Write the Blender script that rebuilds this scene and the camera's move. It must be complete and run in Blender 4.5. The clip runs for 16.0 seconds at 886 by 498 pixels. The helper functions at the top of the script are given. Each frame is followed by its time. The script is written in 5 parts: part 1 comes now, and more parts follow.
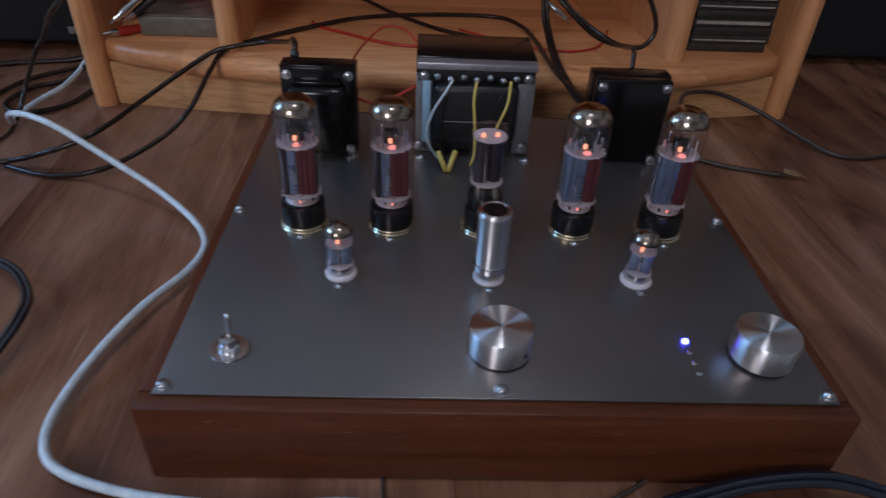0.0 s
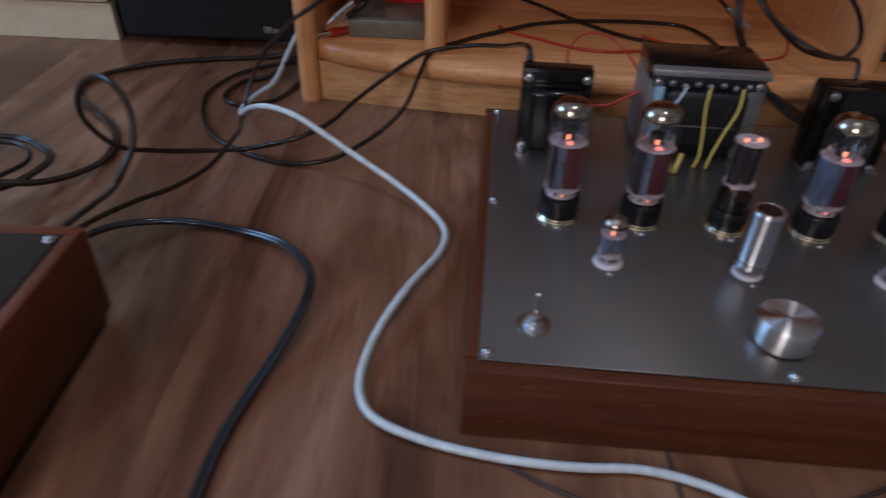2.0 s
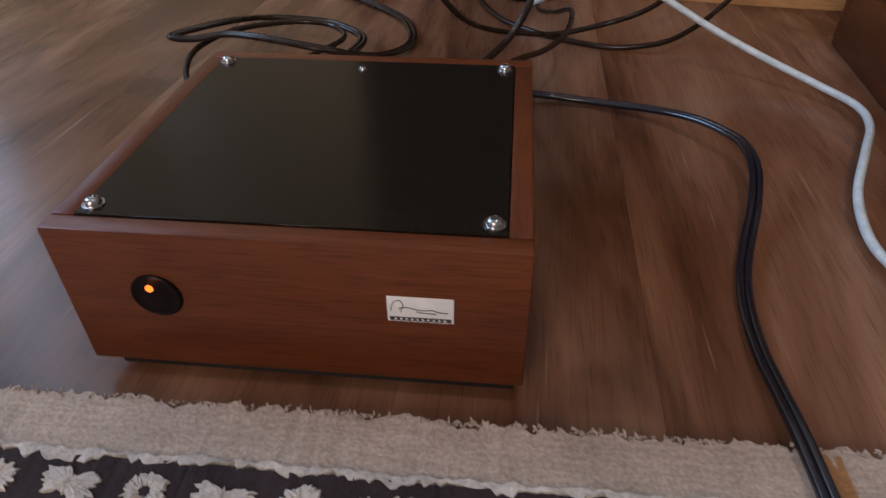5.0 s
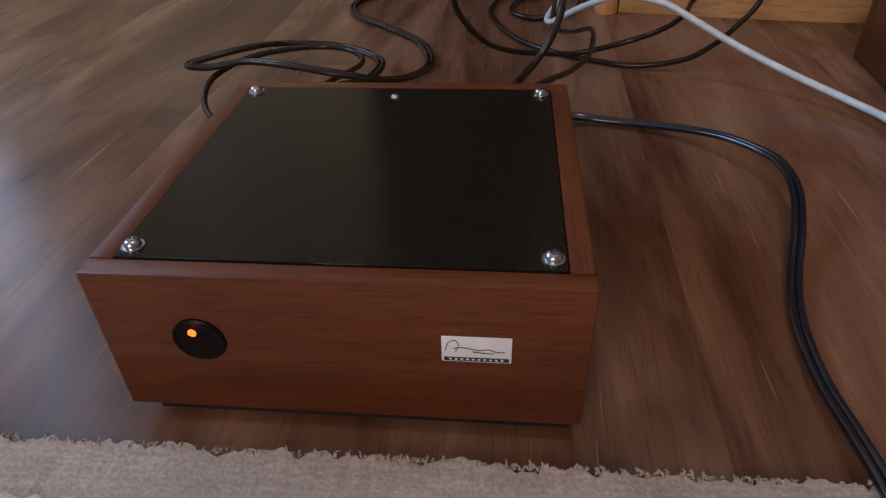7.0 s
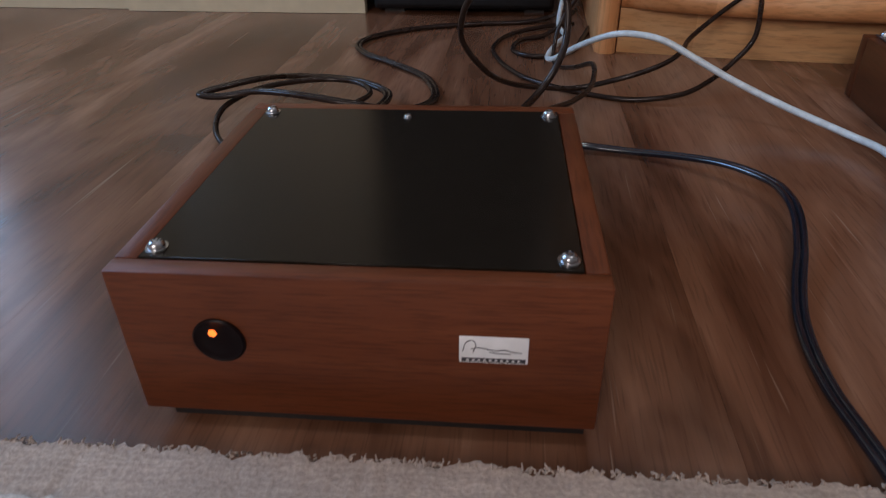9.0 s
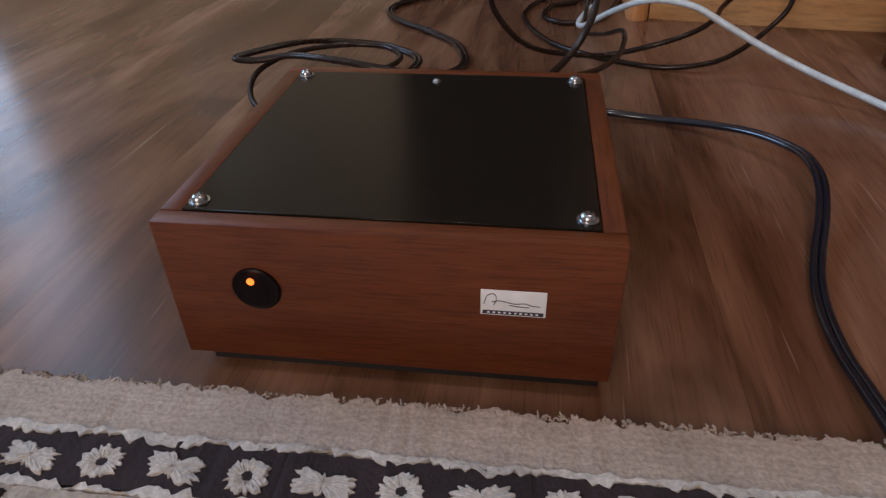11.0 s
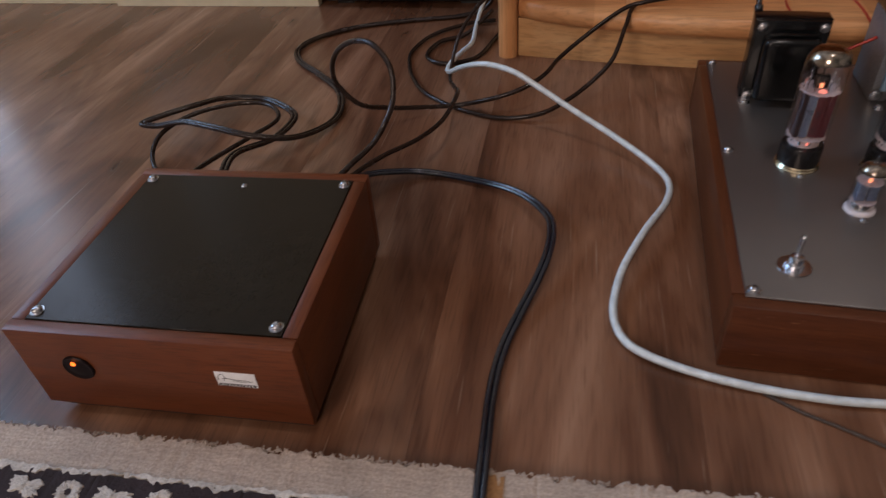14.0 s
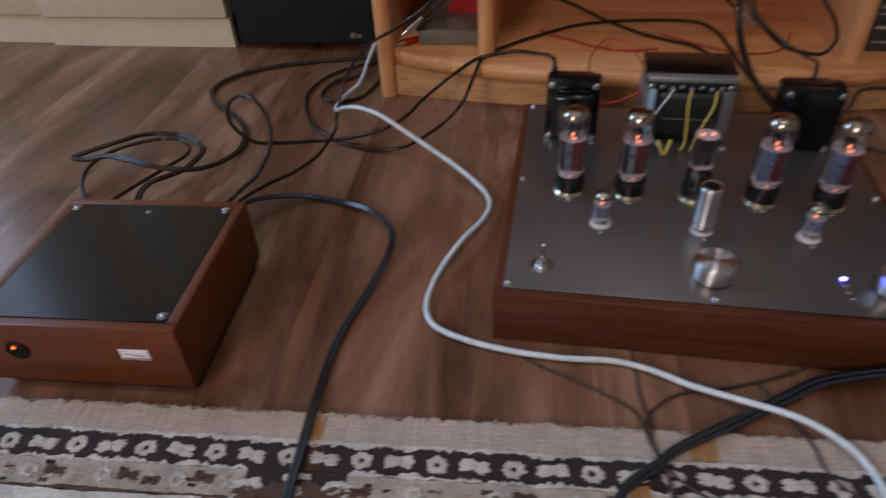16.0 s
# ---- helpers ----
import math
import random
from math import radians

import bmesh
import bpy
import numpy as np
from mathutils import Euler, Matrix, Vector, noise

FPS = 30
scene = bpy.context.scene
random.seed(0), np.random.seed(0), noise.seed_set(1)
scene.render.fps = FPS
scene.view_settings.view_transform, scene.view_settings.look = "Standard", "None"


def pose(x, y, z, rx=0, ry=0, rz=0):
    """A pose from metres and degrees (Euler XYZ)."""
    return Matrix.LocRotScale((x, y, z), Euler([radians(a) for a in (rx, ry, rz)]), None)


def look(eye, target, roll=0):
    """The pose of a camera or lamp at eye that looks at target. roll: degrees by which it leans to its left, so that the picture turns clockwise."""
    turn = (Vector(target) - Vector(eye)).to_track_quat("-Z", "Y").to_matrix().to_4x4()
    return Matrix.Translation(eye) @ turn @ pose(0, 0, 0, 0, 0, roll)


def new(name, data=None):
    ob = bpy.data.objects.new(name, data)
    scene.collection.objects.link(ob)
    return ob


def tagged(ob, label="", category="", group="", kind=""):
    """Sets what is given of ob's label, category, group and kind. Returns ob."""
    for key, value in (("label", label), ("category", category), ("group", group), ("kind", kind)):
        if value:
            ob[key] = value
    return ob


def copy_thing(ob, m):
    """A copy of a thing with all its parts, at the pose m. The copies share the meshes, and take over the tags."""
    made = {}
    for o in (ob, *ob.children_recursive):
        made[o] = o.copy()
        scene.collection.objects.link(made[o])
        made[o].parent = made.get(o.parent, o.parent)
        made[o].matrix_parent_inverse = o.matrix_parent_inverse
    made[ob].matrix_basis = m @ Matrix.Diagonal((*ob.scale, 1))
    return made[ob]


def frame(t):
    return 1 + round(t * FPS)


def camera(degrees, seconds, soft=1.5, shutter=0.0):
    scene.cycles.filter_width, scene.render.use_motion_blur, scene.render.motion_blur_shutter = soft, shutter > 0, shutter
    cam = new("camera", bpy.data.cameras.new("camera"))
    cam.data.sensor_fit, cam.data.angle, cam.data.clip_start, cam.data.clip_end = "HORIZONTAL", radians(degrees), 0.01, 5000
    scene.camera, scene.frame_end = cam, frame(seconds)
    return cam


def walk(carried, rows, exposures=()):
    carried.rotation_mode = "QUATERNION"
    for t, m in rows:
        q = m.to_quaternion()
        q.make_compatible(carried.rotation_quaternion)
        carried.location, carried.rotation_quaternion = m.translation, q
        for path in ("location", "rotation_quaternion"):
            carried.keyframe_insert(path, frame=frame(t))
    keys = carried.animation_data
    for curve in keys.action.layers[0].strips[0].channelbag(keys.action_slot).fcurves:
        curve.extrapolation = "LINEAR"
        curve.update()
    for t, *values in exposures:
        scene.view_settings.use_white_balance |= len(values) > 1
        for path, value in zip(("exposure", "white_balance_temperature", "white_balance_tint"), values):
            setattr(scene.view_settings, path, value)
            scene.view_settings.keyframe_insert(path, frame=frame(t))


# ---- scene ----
cam = camera(68.0, 16.0, soft=1.3, shutter=0.7)
PATH = [
    (0, (-0.015, -0.014, 0.346), (0.058, 1.606, -0.825), 2.9),
    (0.5, (-0.047, -0.024, 0.351), (-0.011, 1.594, -0.824), 2.3),
    (1, (-0.08, -0.032, 0.353), (-0.067, 1.588, -0.819), 2.5),
    (1.5, (-0.119, -0.043, 0.355), (-0.149, 1.579, -0.815), 2.8),
    (2, (-0.166, -0.058, 0.359), (-0.274, 1.556, -0.817), 1.9),
    (2.5, (-0.225, -0.075, 0.355), (-0.425, 1.539, -0.809), 0.2),
    (3, (-0.288, -0.087, 0.319), (-0.542, 1.508, -0.86), -0.0),
    (3.5, (-0.337, -0.085, 0.29), (-0.647, 1.442, -0.964), -0.8),
    (4, (-0.377, -0.087, 0.269), (-0.703, 1.431, -0.992), -0.6),
    (4.5, (-0.412, -0.087, 0.254), (-0.72, 1.445, -0.994), -1.0),
    (5, (-0.435, -0.083, 0.24), (-0.724, 1.479, -0.976), -0.6),
    (7.5, (-0.459, -0.073, 0.241), (-0.756, 1.526, -0.923), -2.0),
    (8, (-0.46, -0.074, 0.242), (-0.758, 1.543, -0.897), -1.8),
    (8.5, (-0.463, -0.077, 0.241), (-0.763, 1.562, -0.866), -1.6),
    (9, (-0.466, -0.09, 0.23), (-0.754, 1.58, -0.833), -1.1),
    (9.5, (-0.474, -0.105, 0.221), (-0.758, 1.583, -0.814), 0.3),
    (12, (-0.418, -0.103, 0.278), (-0.856, 1.413, -0.95), -4.2),
    (12.5, (-0.361, -0.101, 0.318), (-0.828, 1.387, -0.934), -4.7),
    (13, (-0.331, -0.109, 0.338), (-0.792, 1.377, -0.918), -5.0),
    (13.5, (-0.298, -0.119, 0.359), (-0.73, 1.373, -0.9), -4.9),
    (14, (-0.266, -0.119, 0.381), (-0.701, 1.364, -0.888), -5.0),
    (14.5, (-0.231, -0.147, 0.408), (-0.656, 1.361, -0.835), -4.3),
    (15, (-0.202, -0.175, 0.432), (-0.597, 1.323, -0.832), -4.7),
    (15.5, (-0.167, -0.207, 0.46), (-0.569, 1.278, -0.818), -5.4),
    (16, (-0.119, -0.23, 0.49), (-0.44, 1.289, -0.771), -3.3),
]
walk(cam, [(t, look(eye, target, roll)) for t, eye, target, roll in PATH], [(0.0, -0.27, 5150, 15), (2.0, -0.26, 5400, 17), (3.0, -0.25, 5500, 14), (4.5, -0.20, 6400, 21), (8.0, -0.34, 6000, 20), (9.5, -0.28, 5850, 18), (12.5, -0.22, 6700, 23), (14.5, -0.17, 6350, 21), (16.0, -0.12, 5950, 18)])

# ---- light: a small ceiling lamp, windows in the west and south walls, a narrow glazed door to the north ----
world = bpy.data.worlds.new("sky")
scene.world = world
world.use_nodes = True
_sky = world.node_tree.nodes.new("ShaderNodeTexSky")
_sky.sky_type, _sky.sun_disc = "NISHITA", False
_sky.sun_elevation, _sky.sun_rotation = radians(20), radians(130)
_bg = world.node_tree.nodes["Background"]
_bg.inputs["Strength"].default_value = 0.08
world.node_tree.links.new(_sky.outputs[0], _bg.inputs["Color"])


def area_lamp(name, m, width, height, power, colour):
    data = bpy.data.lights.new(name, "AREA")
    data.shape, data.size, data.size_y, data.energy, data.color = "RECTANGLE", width, height, power, colour
    ob = new(name, data)
    ob.matrix_world = m
    return ob


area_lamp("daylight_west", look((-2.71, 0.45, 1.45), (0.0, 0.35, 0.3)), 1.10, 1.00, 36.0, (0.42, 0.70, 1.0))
area_lamp("daylight_door", look((-2.20, 1.385, 1.10), (-1.30, -1.0, 0.3)), 0.32, 1.90, 7.0, (0.62, 0.80, 1.0))
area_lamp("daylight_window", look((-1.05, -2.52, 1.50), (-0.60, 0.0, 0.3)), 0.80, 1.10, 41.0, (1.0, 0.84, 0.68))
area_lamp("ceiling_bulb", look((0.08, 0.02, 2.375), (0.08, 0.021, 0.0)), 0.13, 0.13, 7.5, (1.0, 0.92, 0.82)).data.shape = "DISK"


# ---- materials ----
def material(name, colour=(0.5, 0.5, 0.5), rough=0.5, metal=0.0, **more):
    m = bpy.data.materials.new(name)
    m.use_nodes = True
    b = m.node_tree.nodes["Principled BSDF"]
    b.inputs["Base Color"].default_value = (*colour, 1)
    b.inputs["Roughness"].default_value = rough
    b.inputs["Metallic"].default_value = metal
    for k, v in more.items():
        b.inputs[k.replace("_", " ")].default_value = v
    return m


def node(m, kind, **props):
    n = m.node_tree.nodes.new(kind)
    for k, v in props.items():
        if k in n.inputs:
            n.inputs[k].default_value = v
    return n


def link(m, a, b):
    m.node_tree.links.new(a, b)


def bsdf(m):
    return m.node_tree.nodes["Principled BSDF"]


def ramp(m, fac, stops):
    r = m.node_tree.nodes.new("ShaderNodeValToRGB")
    e = r.color_ramp.elements
    while len(e) < len(stops):
        e.new(0.5)
    for el, (p, c) in zip(e, stops):
        el.position, el.color = p, (*c, 1)
    link(m, fac, r.inputs[0])
    return r.outputs[0]


def coords(m, scale=(1, 1, 1), per_object=False):
    tc = node(m, "ShaderNodeTexCoord")
    mp = node(m, "ShaderNodeMapping")
    mp.inputs["Scale"].default_value = scale
    link(m, tc.outputs["Object"], mp.inputs["Vector"])
    if per_object:
        oi = node(m, "ShaderNodeObjectInfo")
        mul = node(m, "ShaderNodeVectorMath")
        mul.operation = "SCALE"
        mul.inputs[0].default_value = (37.0, 19.0, 53.0)
        link(m, oi.outputs["Random"], mul.inputs["Scale"])
        link(m, mul.outputs[0], mp.inputs["Location"])
    return mp.outputs[0]


def noise_tex(m, vec, scale, detail=4.0, rough=0.55, distort=0.0):
    n = node(m, "ShaderNodeTexNoise")
    n.inputs["Scale"].default_value, n.inputs["Detail"].default_value = scale, detail
    n.inputs["Roughness"].default_value, n.inputs["Distortion"].default_value = rough, distort
    link(m, vec, n.inputs["Vector"])
    return n.outputs["Fac"]


def blend(m, mode, fac, a, b):
    x = m.node_tree.nodes.new("ShaderNodeMix")
    x.data_type, x.blend_type = "RGBA", mode
    for sock, v in ((x.inputs[0], fac), (x.inputs[6], a), (x.inputs[7], b)):
        if isinstance(v, bpy.types.NodeSocket):
            link(m, v, sock)
        else:
            sock.default_value = v if not isinstance(v, tuple) else (*v, 1)
    return x.outputs[2]


def add_bump(m, height, strength, distance=0.001):
    b = node(m, "ShaderNodeBump")
    b.inputs["Strength"].default_value, b.inputs["Distance"].default_value = strength, distance
    link(m, height, b.inputs["Height"])
    link(m, b.outputs[0], bsdf(m).inputs["Normal"])


def span(m, fac, lo, hi):
    r = node(m, "ShaderNodeMapRange")
    r.inputs["To Min"].default_value, r.inputs["To Max"].default_value = lo, hi
    link(m, fac, r.inputs["Value"])
    return r.outputs[0]


def wood(name, stops, along, fine=1.0, rough=(0.3, 0.45), per_object=False, bump=0.15, patches=0.5, pore_depth=0.4):
    """Wood with long grain along one axis, pores, and broad tone patches."""
    m = material(name)
    sc = [55.0, 55.0, 55.0]
    sc["xyz".index(along)] = 3.0
    v = coords(m, sc, per_object)
    grain = noise_tex(m, v, 1.0 * fine, 6, 0.62, 0.7)
    sc2 = [420.0, 420.0, 420.0]
    sc2["xyz".index(along)] = 30.0
    pores = noise_tex(m, coords(m, sc2, per_object), fine, 3, 0.6)
    sc3 = [9.0, 9.0, 9.0]
    sc3["xyz".index(along)] = 2.2
    broad = noise_tex(m, coords(m, sc3, per_object), 1.0, 3, 0.5, 1.2)
    base = ramp(m, grain, stops)
    dark = ramp(m, pores, [(0.36, (0.45, 0.42, 0.4)), (0.52, (1, 1, 1))])
    col = blend(m, "MULTIPLY", pore_depth, base, dark)
    tone = ramp(m, broad, [(0.3, (0.55, 0.52, 0.5)), (0.7, (1.15, 1.12, 1.1))])
    col = blend(m, "MULTIPLY", patches, col, tone)
    link(m, col, bsdf(m).inputs["Base Color"])
    link(m, span(m, grain, *rough), bsdf(m).inputs["Roughness"])
    bsdf(m).inputs["Specular IOR Level"].default_value = 0.3
    add_bump(m, pores, bump, 0.0004)
    return m


def speckled(name, colour, scale, amount, rough, metal=0.0, bump=0.0, distance=0.0005, **more):
    """One colour with fine grain and broader wear."""
    m = material(name, colour, rough, metal, **more)
    v = coords(m)
    a, b = noise_tex(m, v, scale, 4), noise_tex(m, v, scale * 0.09, 3)
    lo = tuple(c * (1 - amount) for c in colour)
    hi = tuple(min(1, c * (1 + amount)) for c in colour)
    c1 = ramp(m, a, [(0.3, lo), (0.7, hi)])
    c2 = blend(m, "MULTIPLY", 0.6, c1, ramp(m, b, [(0.3, (1 - amount,) * 3), (0.7, (1, 1, 1))]))
    link(m, c2, bsdf(m).inputs["Base Color"])
    link(m, span(m, b, rough * 0.75, min(1, rough * 1.25)), bsdf(m).inputs["Roughness"])
    if bump:
        add_bump(m, a, bump, distance)
    return m


WALNUT = [(0.20, (0.114, 0.0300, 0.0100)), (0.5, (0.150, 0.0415, 0.0140)), (0.80, (0.192, 0.0570, 0.0200))]
walnut_x = wood("walnut_grain_across", WALNUT, "x", 1.6, (0.30, 0.46), patches=0.60, pore_depth=0.52)
walnut_y = wood("walnut_grain_along", WALNUT, "y", 1.6, (0.30, 0.46), patches=0.60, pore_depth=0.52)
def flecked_walnut(name, along):
    """Darker open-grained veneer with short pale flecks."""
    m = wood(name, [(0.25, (0.070, 0.0190, 0.0066)), (0.5, (0.100, 0.0295, 0.0104)), (0.75, (0.140, 0.0450, 0.0165))], along, 1.3, (0.30, 0.46), patches=0.65)
    sc = [850.0, 850.0, 850.0]
    sc["xyz".index(along)] = 75.0
    fleck = noise_tex(m, coords(m, sc), 1.0, 2, 0.5)
    src = bsdf(m).inputs["Base Color"].links[0].from_socket
    link(m, blend(m, "MIX", ramp(m, fleck, [(0.70, (0, 0, 0)), (0.78, (0.55, 0.55, 0.55))]), src, (0.33, 0.16, 0.085)), bsdf(m).inputs["Base Color"])
    return m


dark_walnut_x, dark_walnut_y = flecked_walnut("dark_walnut_across", "x"), flecked_walnut("dark_walnut_along", "y")
PINE = [(0.25, (0.56, 0.245, 0.092)), (0.5, (0.67, 0.325, 0.132)), (0.8, (0.76, 0.420, 0.190))]
pine_x = wood("pine_grain_across", PINE, "x", 0.6, (0.28, 0.42), per_object=True, bump=0.05, patches=0.35)
pine_pale = wood("pale_pine_staves", [(0.25, (0.66, 0.36, 0.155)), (0.5, (0.76, 0.46, 0.215)), (0.8, (0.83, 0.56, 0.30))], "x", 0.6, (0.28, 0.42), per_object=True, bump=0.05, patches=0.45)
pine_z = wood("pine_grain_upright", PINE, "z", 0.7, (0.28, 0.42), per_object=True, bump=0.08, patches=0.3)


def staves(m, upright_face, length, height):
    """Tone by glued stave: blocks along the board, each a little paler or redder."""
    tc = node(m, "ShaderNodeTexCoord")
    mp = node(m, "ShaderNodeMapping")
    if upright_face:
        mp.inputs["Rotation"].default_value = (radians(-90), 0, 0)
    link(m, tc.outputs["Object"], mp.inputs["Vector"])
    br = node(m, "ShaderNodeTexBrick")
    br.offset = 0.37
    for k, v in (("Scale", 1.0), ("Mortar Size", 0.0), ("Brick Width", length), ("Row Height", height)):
        br.inputs[k].default_value = v
    br.inputs["Color1"].default_value, br.inputs["Color2"].default_value = (0.74, 0.68, 0.62, 1), (1.16, 1.18, 1.22, 1)
    link(m, mp.outputs[0], br.inputs["Vector"])
    src = bsdf(m).inputs["Base Color"].links[0].from_socket
    link(m, blend(m, "MULTIPLY", 0.8, src, br.outputs["Color"]), bsdf(m).inputs["Base Color"])


staves(pine_pale, True, 0.235, 0.2)
staves(pine_x, False, 0.31, 0.045)


def laminate():
    """Dark brown laminate: long smoky figure with knots, fine pores, pale wire scratches and a streaky sheen."""
    m = material("dark_laminate")
    fig = noise_tex(m, coords(m, (8, 1.5, 8), True), 1.0, 4, 0.52, 1.5)
    fine = noise_tex(m, coords(m, (190, 6, 190), True), 1.0, 5, 0.66, 0.5)
    pore = noise_tex(m, coords(m, (620, 26, 620), True), 1.0, 2, 0.5)
    base = ramp(m, fig, [(0.28, (0.062, 0.0248, 0.0130)), (0.42, (0.136, 0.0585, 0.0310)), (0.55, (0.215, 0.104, 0.0590)), (0.70, (0.345, 0.190, 0.1190))])
    col = blend(m, "MULTIPLY", 0.26, base, ramp(m, fine, [(0.3, (0.50, 0.48, 0.46)), (0.7, (1.25, 1.22, 1.18))]))
    col = blend(m, "MULTIPLY", 0.35, col, ramp(m, pore, [(0.33, (0.42, 0.40, 0.38)), (0.45, (1, 1, 1))]))
    knot = noise_tex(m, coords(m, (14, 5.0, 14), True), 1.0, 2, 0.4, 1.6)
    col = blend(m, "MULTIPLY", 0.55, col, ramp(m, knot, [(0.26, (0.26, 0.22, 0.19)), (0.41, (1, 1, 1))]))
    scratch = noise_tex(m, coords(m, (330, 8, 330), True), 1.0, 2, 0.4, 0.6)
    thin = ramp(m, scratch, [(0.70, (0, 0, 0)), (0.80, (0.30, 0.30, 0.30))])
    col = blend(m, "SCREEN", thin, col, (0.5, 0.4, 0.31))
    oi = node(m, "ShaderNodeObjectInfo")
    col = blend(m, "MULTIPLY", 1.0, col, ramp(m, oi.outputs["Random"], [(0.0, (0.90, 0.89, 0.88)), (1.0, (1.10, 1.09, 1.08))]))
    link(m, col, bsdf(m).inputs["Base Color"])
    link(m, span(m, fine, 0.17, 0.31), bsdf(m).inputs["Roughness"])
    bsdf(m).inputs["Specular IOR Level"].default_value = 0.42
    add_bump(m, blend(m, "ADD", 0.5, pore, fine), 0.16, 0.0004)
    return m


laminate_mat = laminate()


def brushed_plate():
    """Dark steel sheet, brushed from side to side."""
    m = material("brushed_steel", (0.2, 0.2, 0.19), 0.34, 0.85, Anisotropic=0.6)
    t = node(m, "ShaderNodeCombineXYZ")
    t.inputs[1].default_value = 1.0
    link(m, t.outputs[0], bsdf(m).inputs["Tangent"])
    cloud = noise_tex(m, coords(m, (9, 9, 9)), 1.0, 4, 0.6)
    col = blend(m, "MULTIPLY", 0.5, (0.226, 0.208, 0.198), ramp(m, cloud, [(0.3, (0.8, 0.79, 0.78)), (0.7, (1, 1, 1))]))
    link(m, col, bsdf(m).inputs["Base Color"])
    link(m, span(m, cloud, 0.29, 0.36), bsdf(m).inputs["Roughness"])
    return m


steel_plate = brushed_plate()
black_plate = speckled("black_anodised_sheet", (0.0155, 0.0115, 0.0078), 900, 0.3, 0.18, bump=0.003, distance=0.0002)
bsdf(black_plate).inputs["Specular IOR Level"].default_value = 0.19


def turned_aluminium():
    m = material("turned_aluminium", (0.80, 0.80, 0.81), 0.31, 1.0, Anisotropic=1.0)
    bsdf(m).inputs["Anisotropic Rotation"].default_value = 0.25
    t = node(m, "ShaderNodeTangent")
    t.direction_type, t.axis = "RADIAL", "Z"
    link(m, t.outputs[0], bsdf(m).inputs["Tangent"])
    fine = noise_tex(m, coords(m, (900, 900, 900)), 1.0, 2)
    link(m, ramp(m, fine, [(0.3, (0.76, 0.76, 0.77)), (0.7, (0.88, 0.88, 0.89))]), bsdf(m).inputs["Base Color"])
    return m


aluminium = turned_aluminium()
polished = speckled("polished_steel", (0.62, 0.62, 0.63), 500, 0.15, 0.16, 1.0)
zinc = speckled("zinc_plated_steel", (0.55, 0.56, 0.58), 700, 0.25, 0.27, 1.0)
can_metal = speckled("aluminium_can", (0.66, 0.67, 0.70), 400, 0.12, 0.22, 1.0)
brass = speckled("gilt_brass", (0.74, 0.66, 0.46), 500, 0.2, 0.24, 1.0)
black_gloss = speckled("black_gloss_enamel", (0.006, 0.006, 0.006), 300, 0.3, 0.16)
bsdf(black_gloss).inputs["Specular IOR Level"].default_value = 0.35
bakelite = speckled("black_bakelite", (0.010, 0.009, 0.009), 500, 0.3, 0.22)
black_plastic = speckled("black_plastic", (0.013, 0.013, 0.014), 800, 0.3, 0.4, bump=0.1)
button_gloss = speckled("dark_red_black_plastic", (0.007, 0.0025, 0.003), 500, 0.3, 0.4)
bsdf(button_gloss).inputs["Specular IOR Level"].default_value = 0.15
black_pvc = speckled("black_rubber_sheath", (0.026, 0.016, 0.012), 250, 0.35, 0.26, bump=0.05)
bsdf(black_pvc).inputs["Specular IOR Level"].default_value = 0.32
grey_pvc = speckled("dark_grey_sheath", (0.046, 0.030, 0.023), 250, 0.35, 0.5)
gloss_pvc = speckled("glossy_dark_sheath", (0.012, 0.015, 0.024), 250, 0.35, 0.13, bump=0.05)
bsdf(gloss_pvc).inputs["Specular IOR Level"].default_value = 1.0
tan_plastic = speckled("pale_tan_plastic", (0.52, 0.36, 0.17), 300, 0.2, 0.5)
white_pvc = speckled("white_rubber_sheath", (0.64, 0.72, 0.75), 120, 0.16, 0.36, bump=0.2)
yellow_pvc = speckled("yellow_sleeve", (0.66, 0.50, 0.10), 300, 0.15, 0.45)
red_pvc = speckled("red_sheath", (0.42, 0.03, 0.015), 300, 0.2, 0.4)
blue_paper = speckled("pale_blue_board", (0.30, 0.48, 0.62), 300, 0.12, 0.6)
ceramic = speckled("white_ceramic", (0.62, 0.58, 0.60), 300, 0.05, 0.3)
lamination = speckled("transformer_steel", (0.24, 0.24, 0.25), 600, 0.25, 0.38, 0.5)
rail_steel = speckled("bare_steel_rail", (0.42, 0.42, 0.43), 500, 0.2, 0.35, 0.7)
coil_black = speckled("black_tape", (0.012, 0.012, 0.014), 120, 0.35, 0.45, bump=0.2)
# blue tint: the window's reflection put into the anode colour
anode = speckled("anode_blue_reflection", (0.19, 0.24, 0.36), 300, 0.15, 0.30, 0.6)
anode_dark = speckled("dark_anode_plate", (0.050, 0.036, 0.044), 300, 0.2, 0.35, 0.6)
# red-brown: the warm wood's reflection put into the anode colour
anode_warm_reflection = speckled("anode_wood_reflection", (0.120, 0.026, 0.032), 300, 0.2, 0.45, 0.3)
mica = speckled("mica_disc", (0.50, 0.40, 0.40), 500, 0.25, 0.3)
silver_flash = speckled("silver_getter_flash", (0.44, 0.37, 0.29), 250, 0.5, 0.17, 1.0)
cream = speckled("cream_lacquer", (0.64, 0.57, 0.40), 40, 0.06, 0.45)
plaster = speckled("painted_plaster", (0.44, 0.41, 0.37), 60, 0.08, 0.85, bump=0.3, distance=0.002)
ceiling_paint = speckled("white_ceiling_paint", (0.70, 0.68, 0.65), 60, 0.05, 0.9, bump=0.2, distance=0.002)
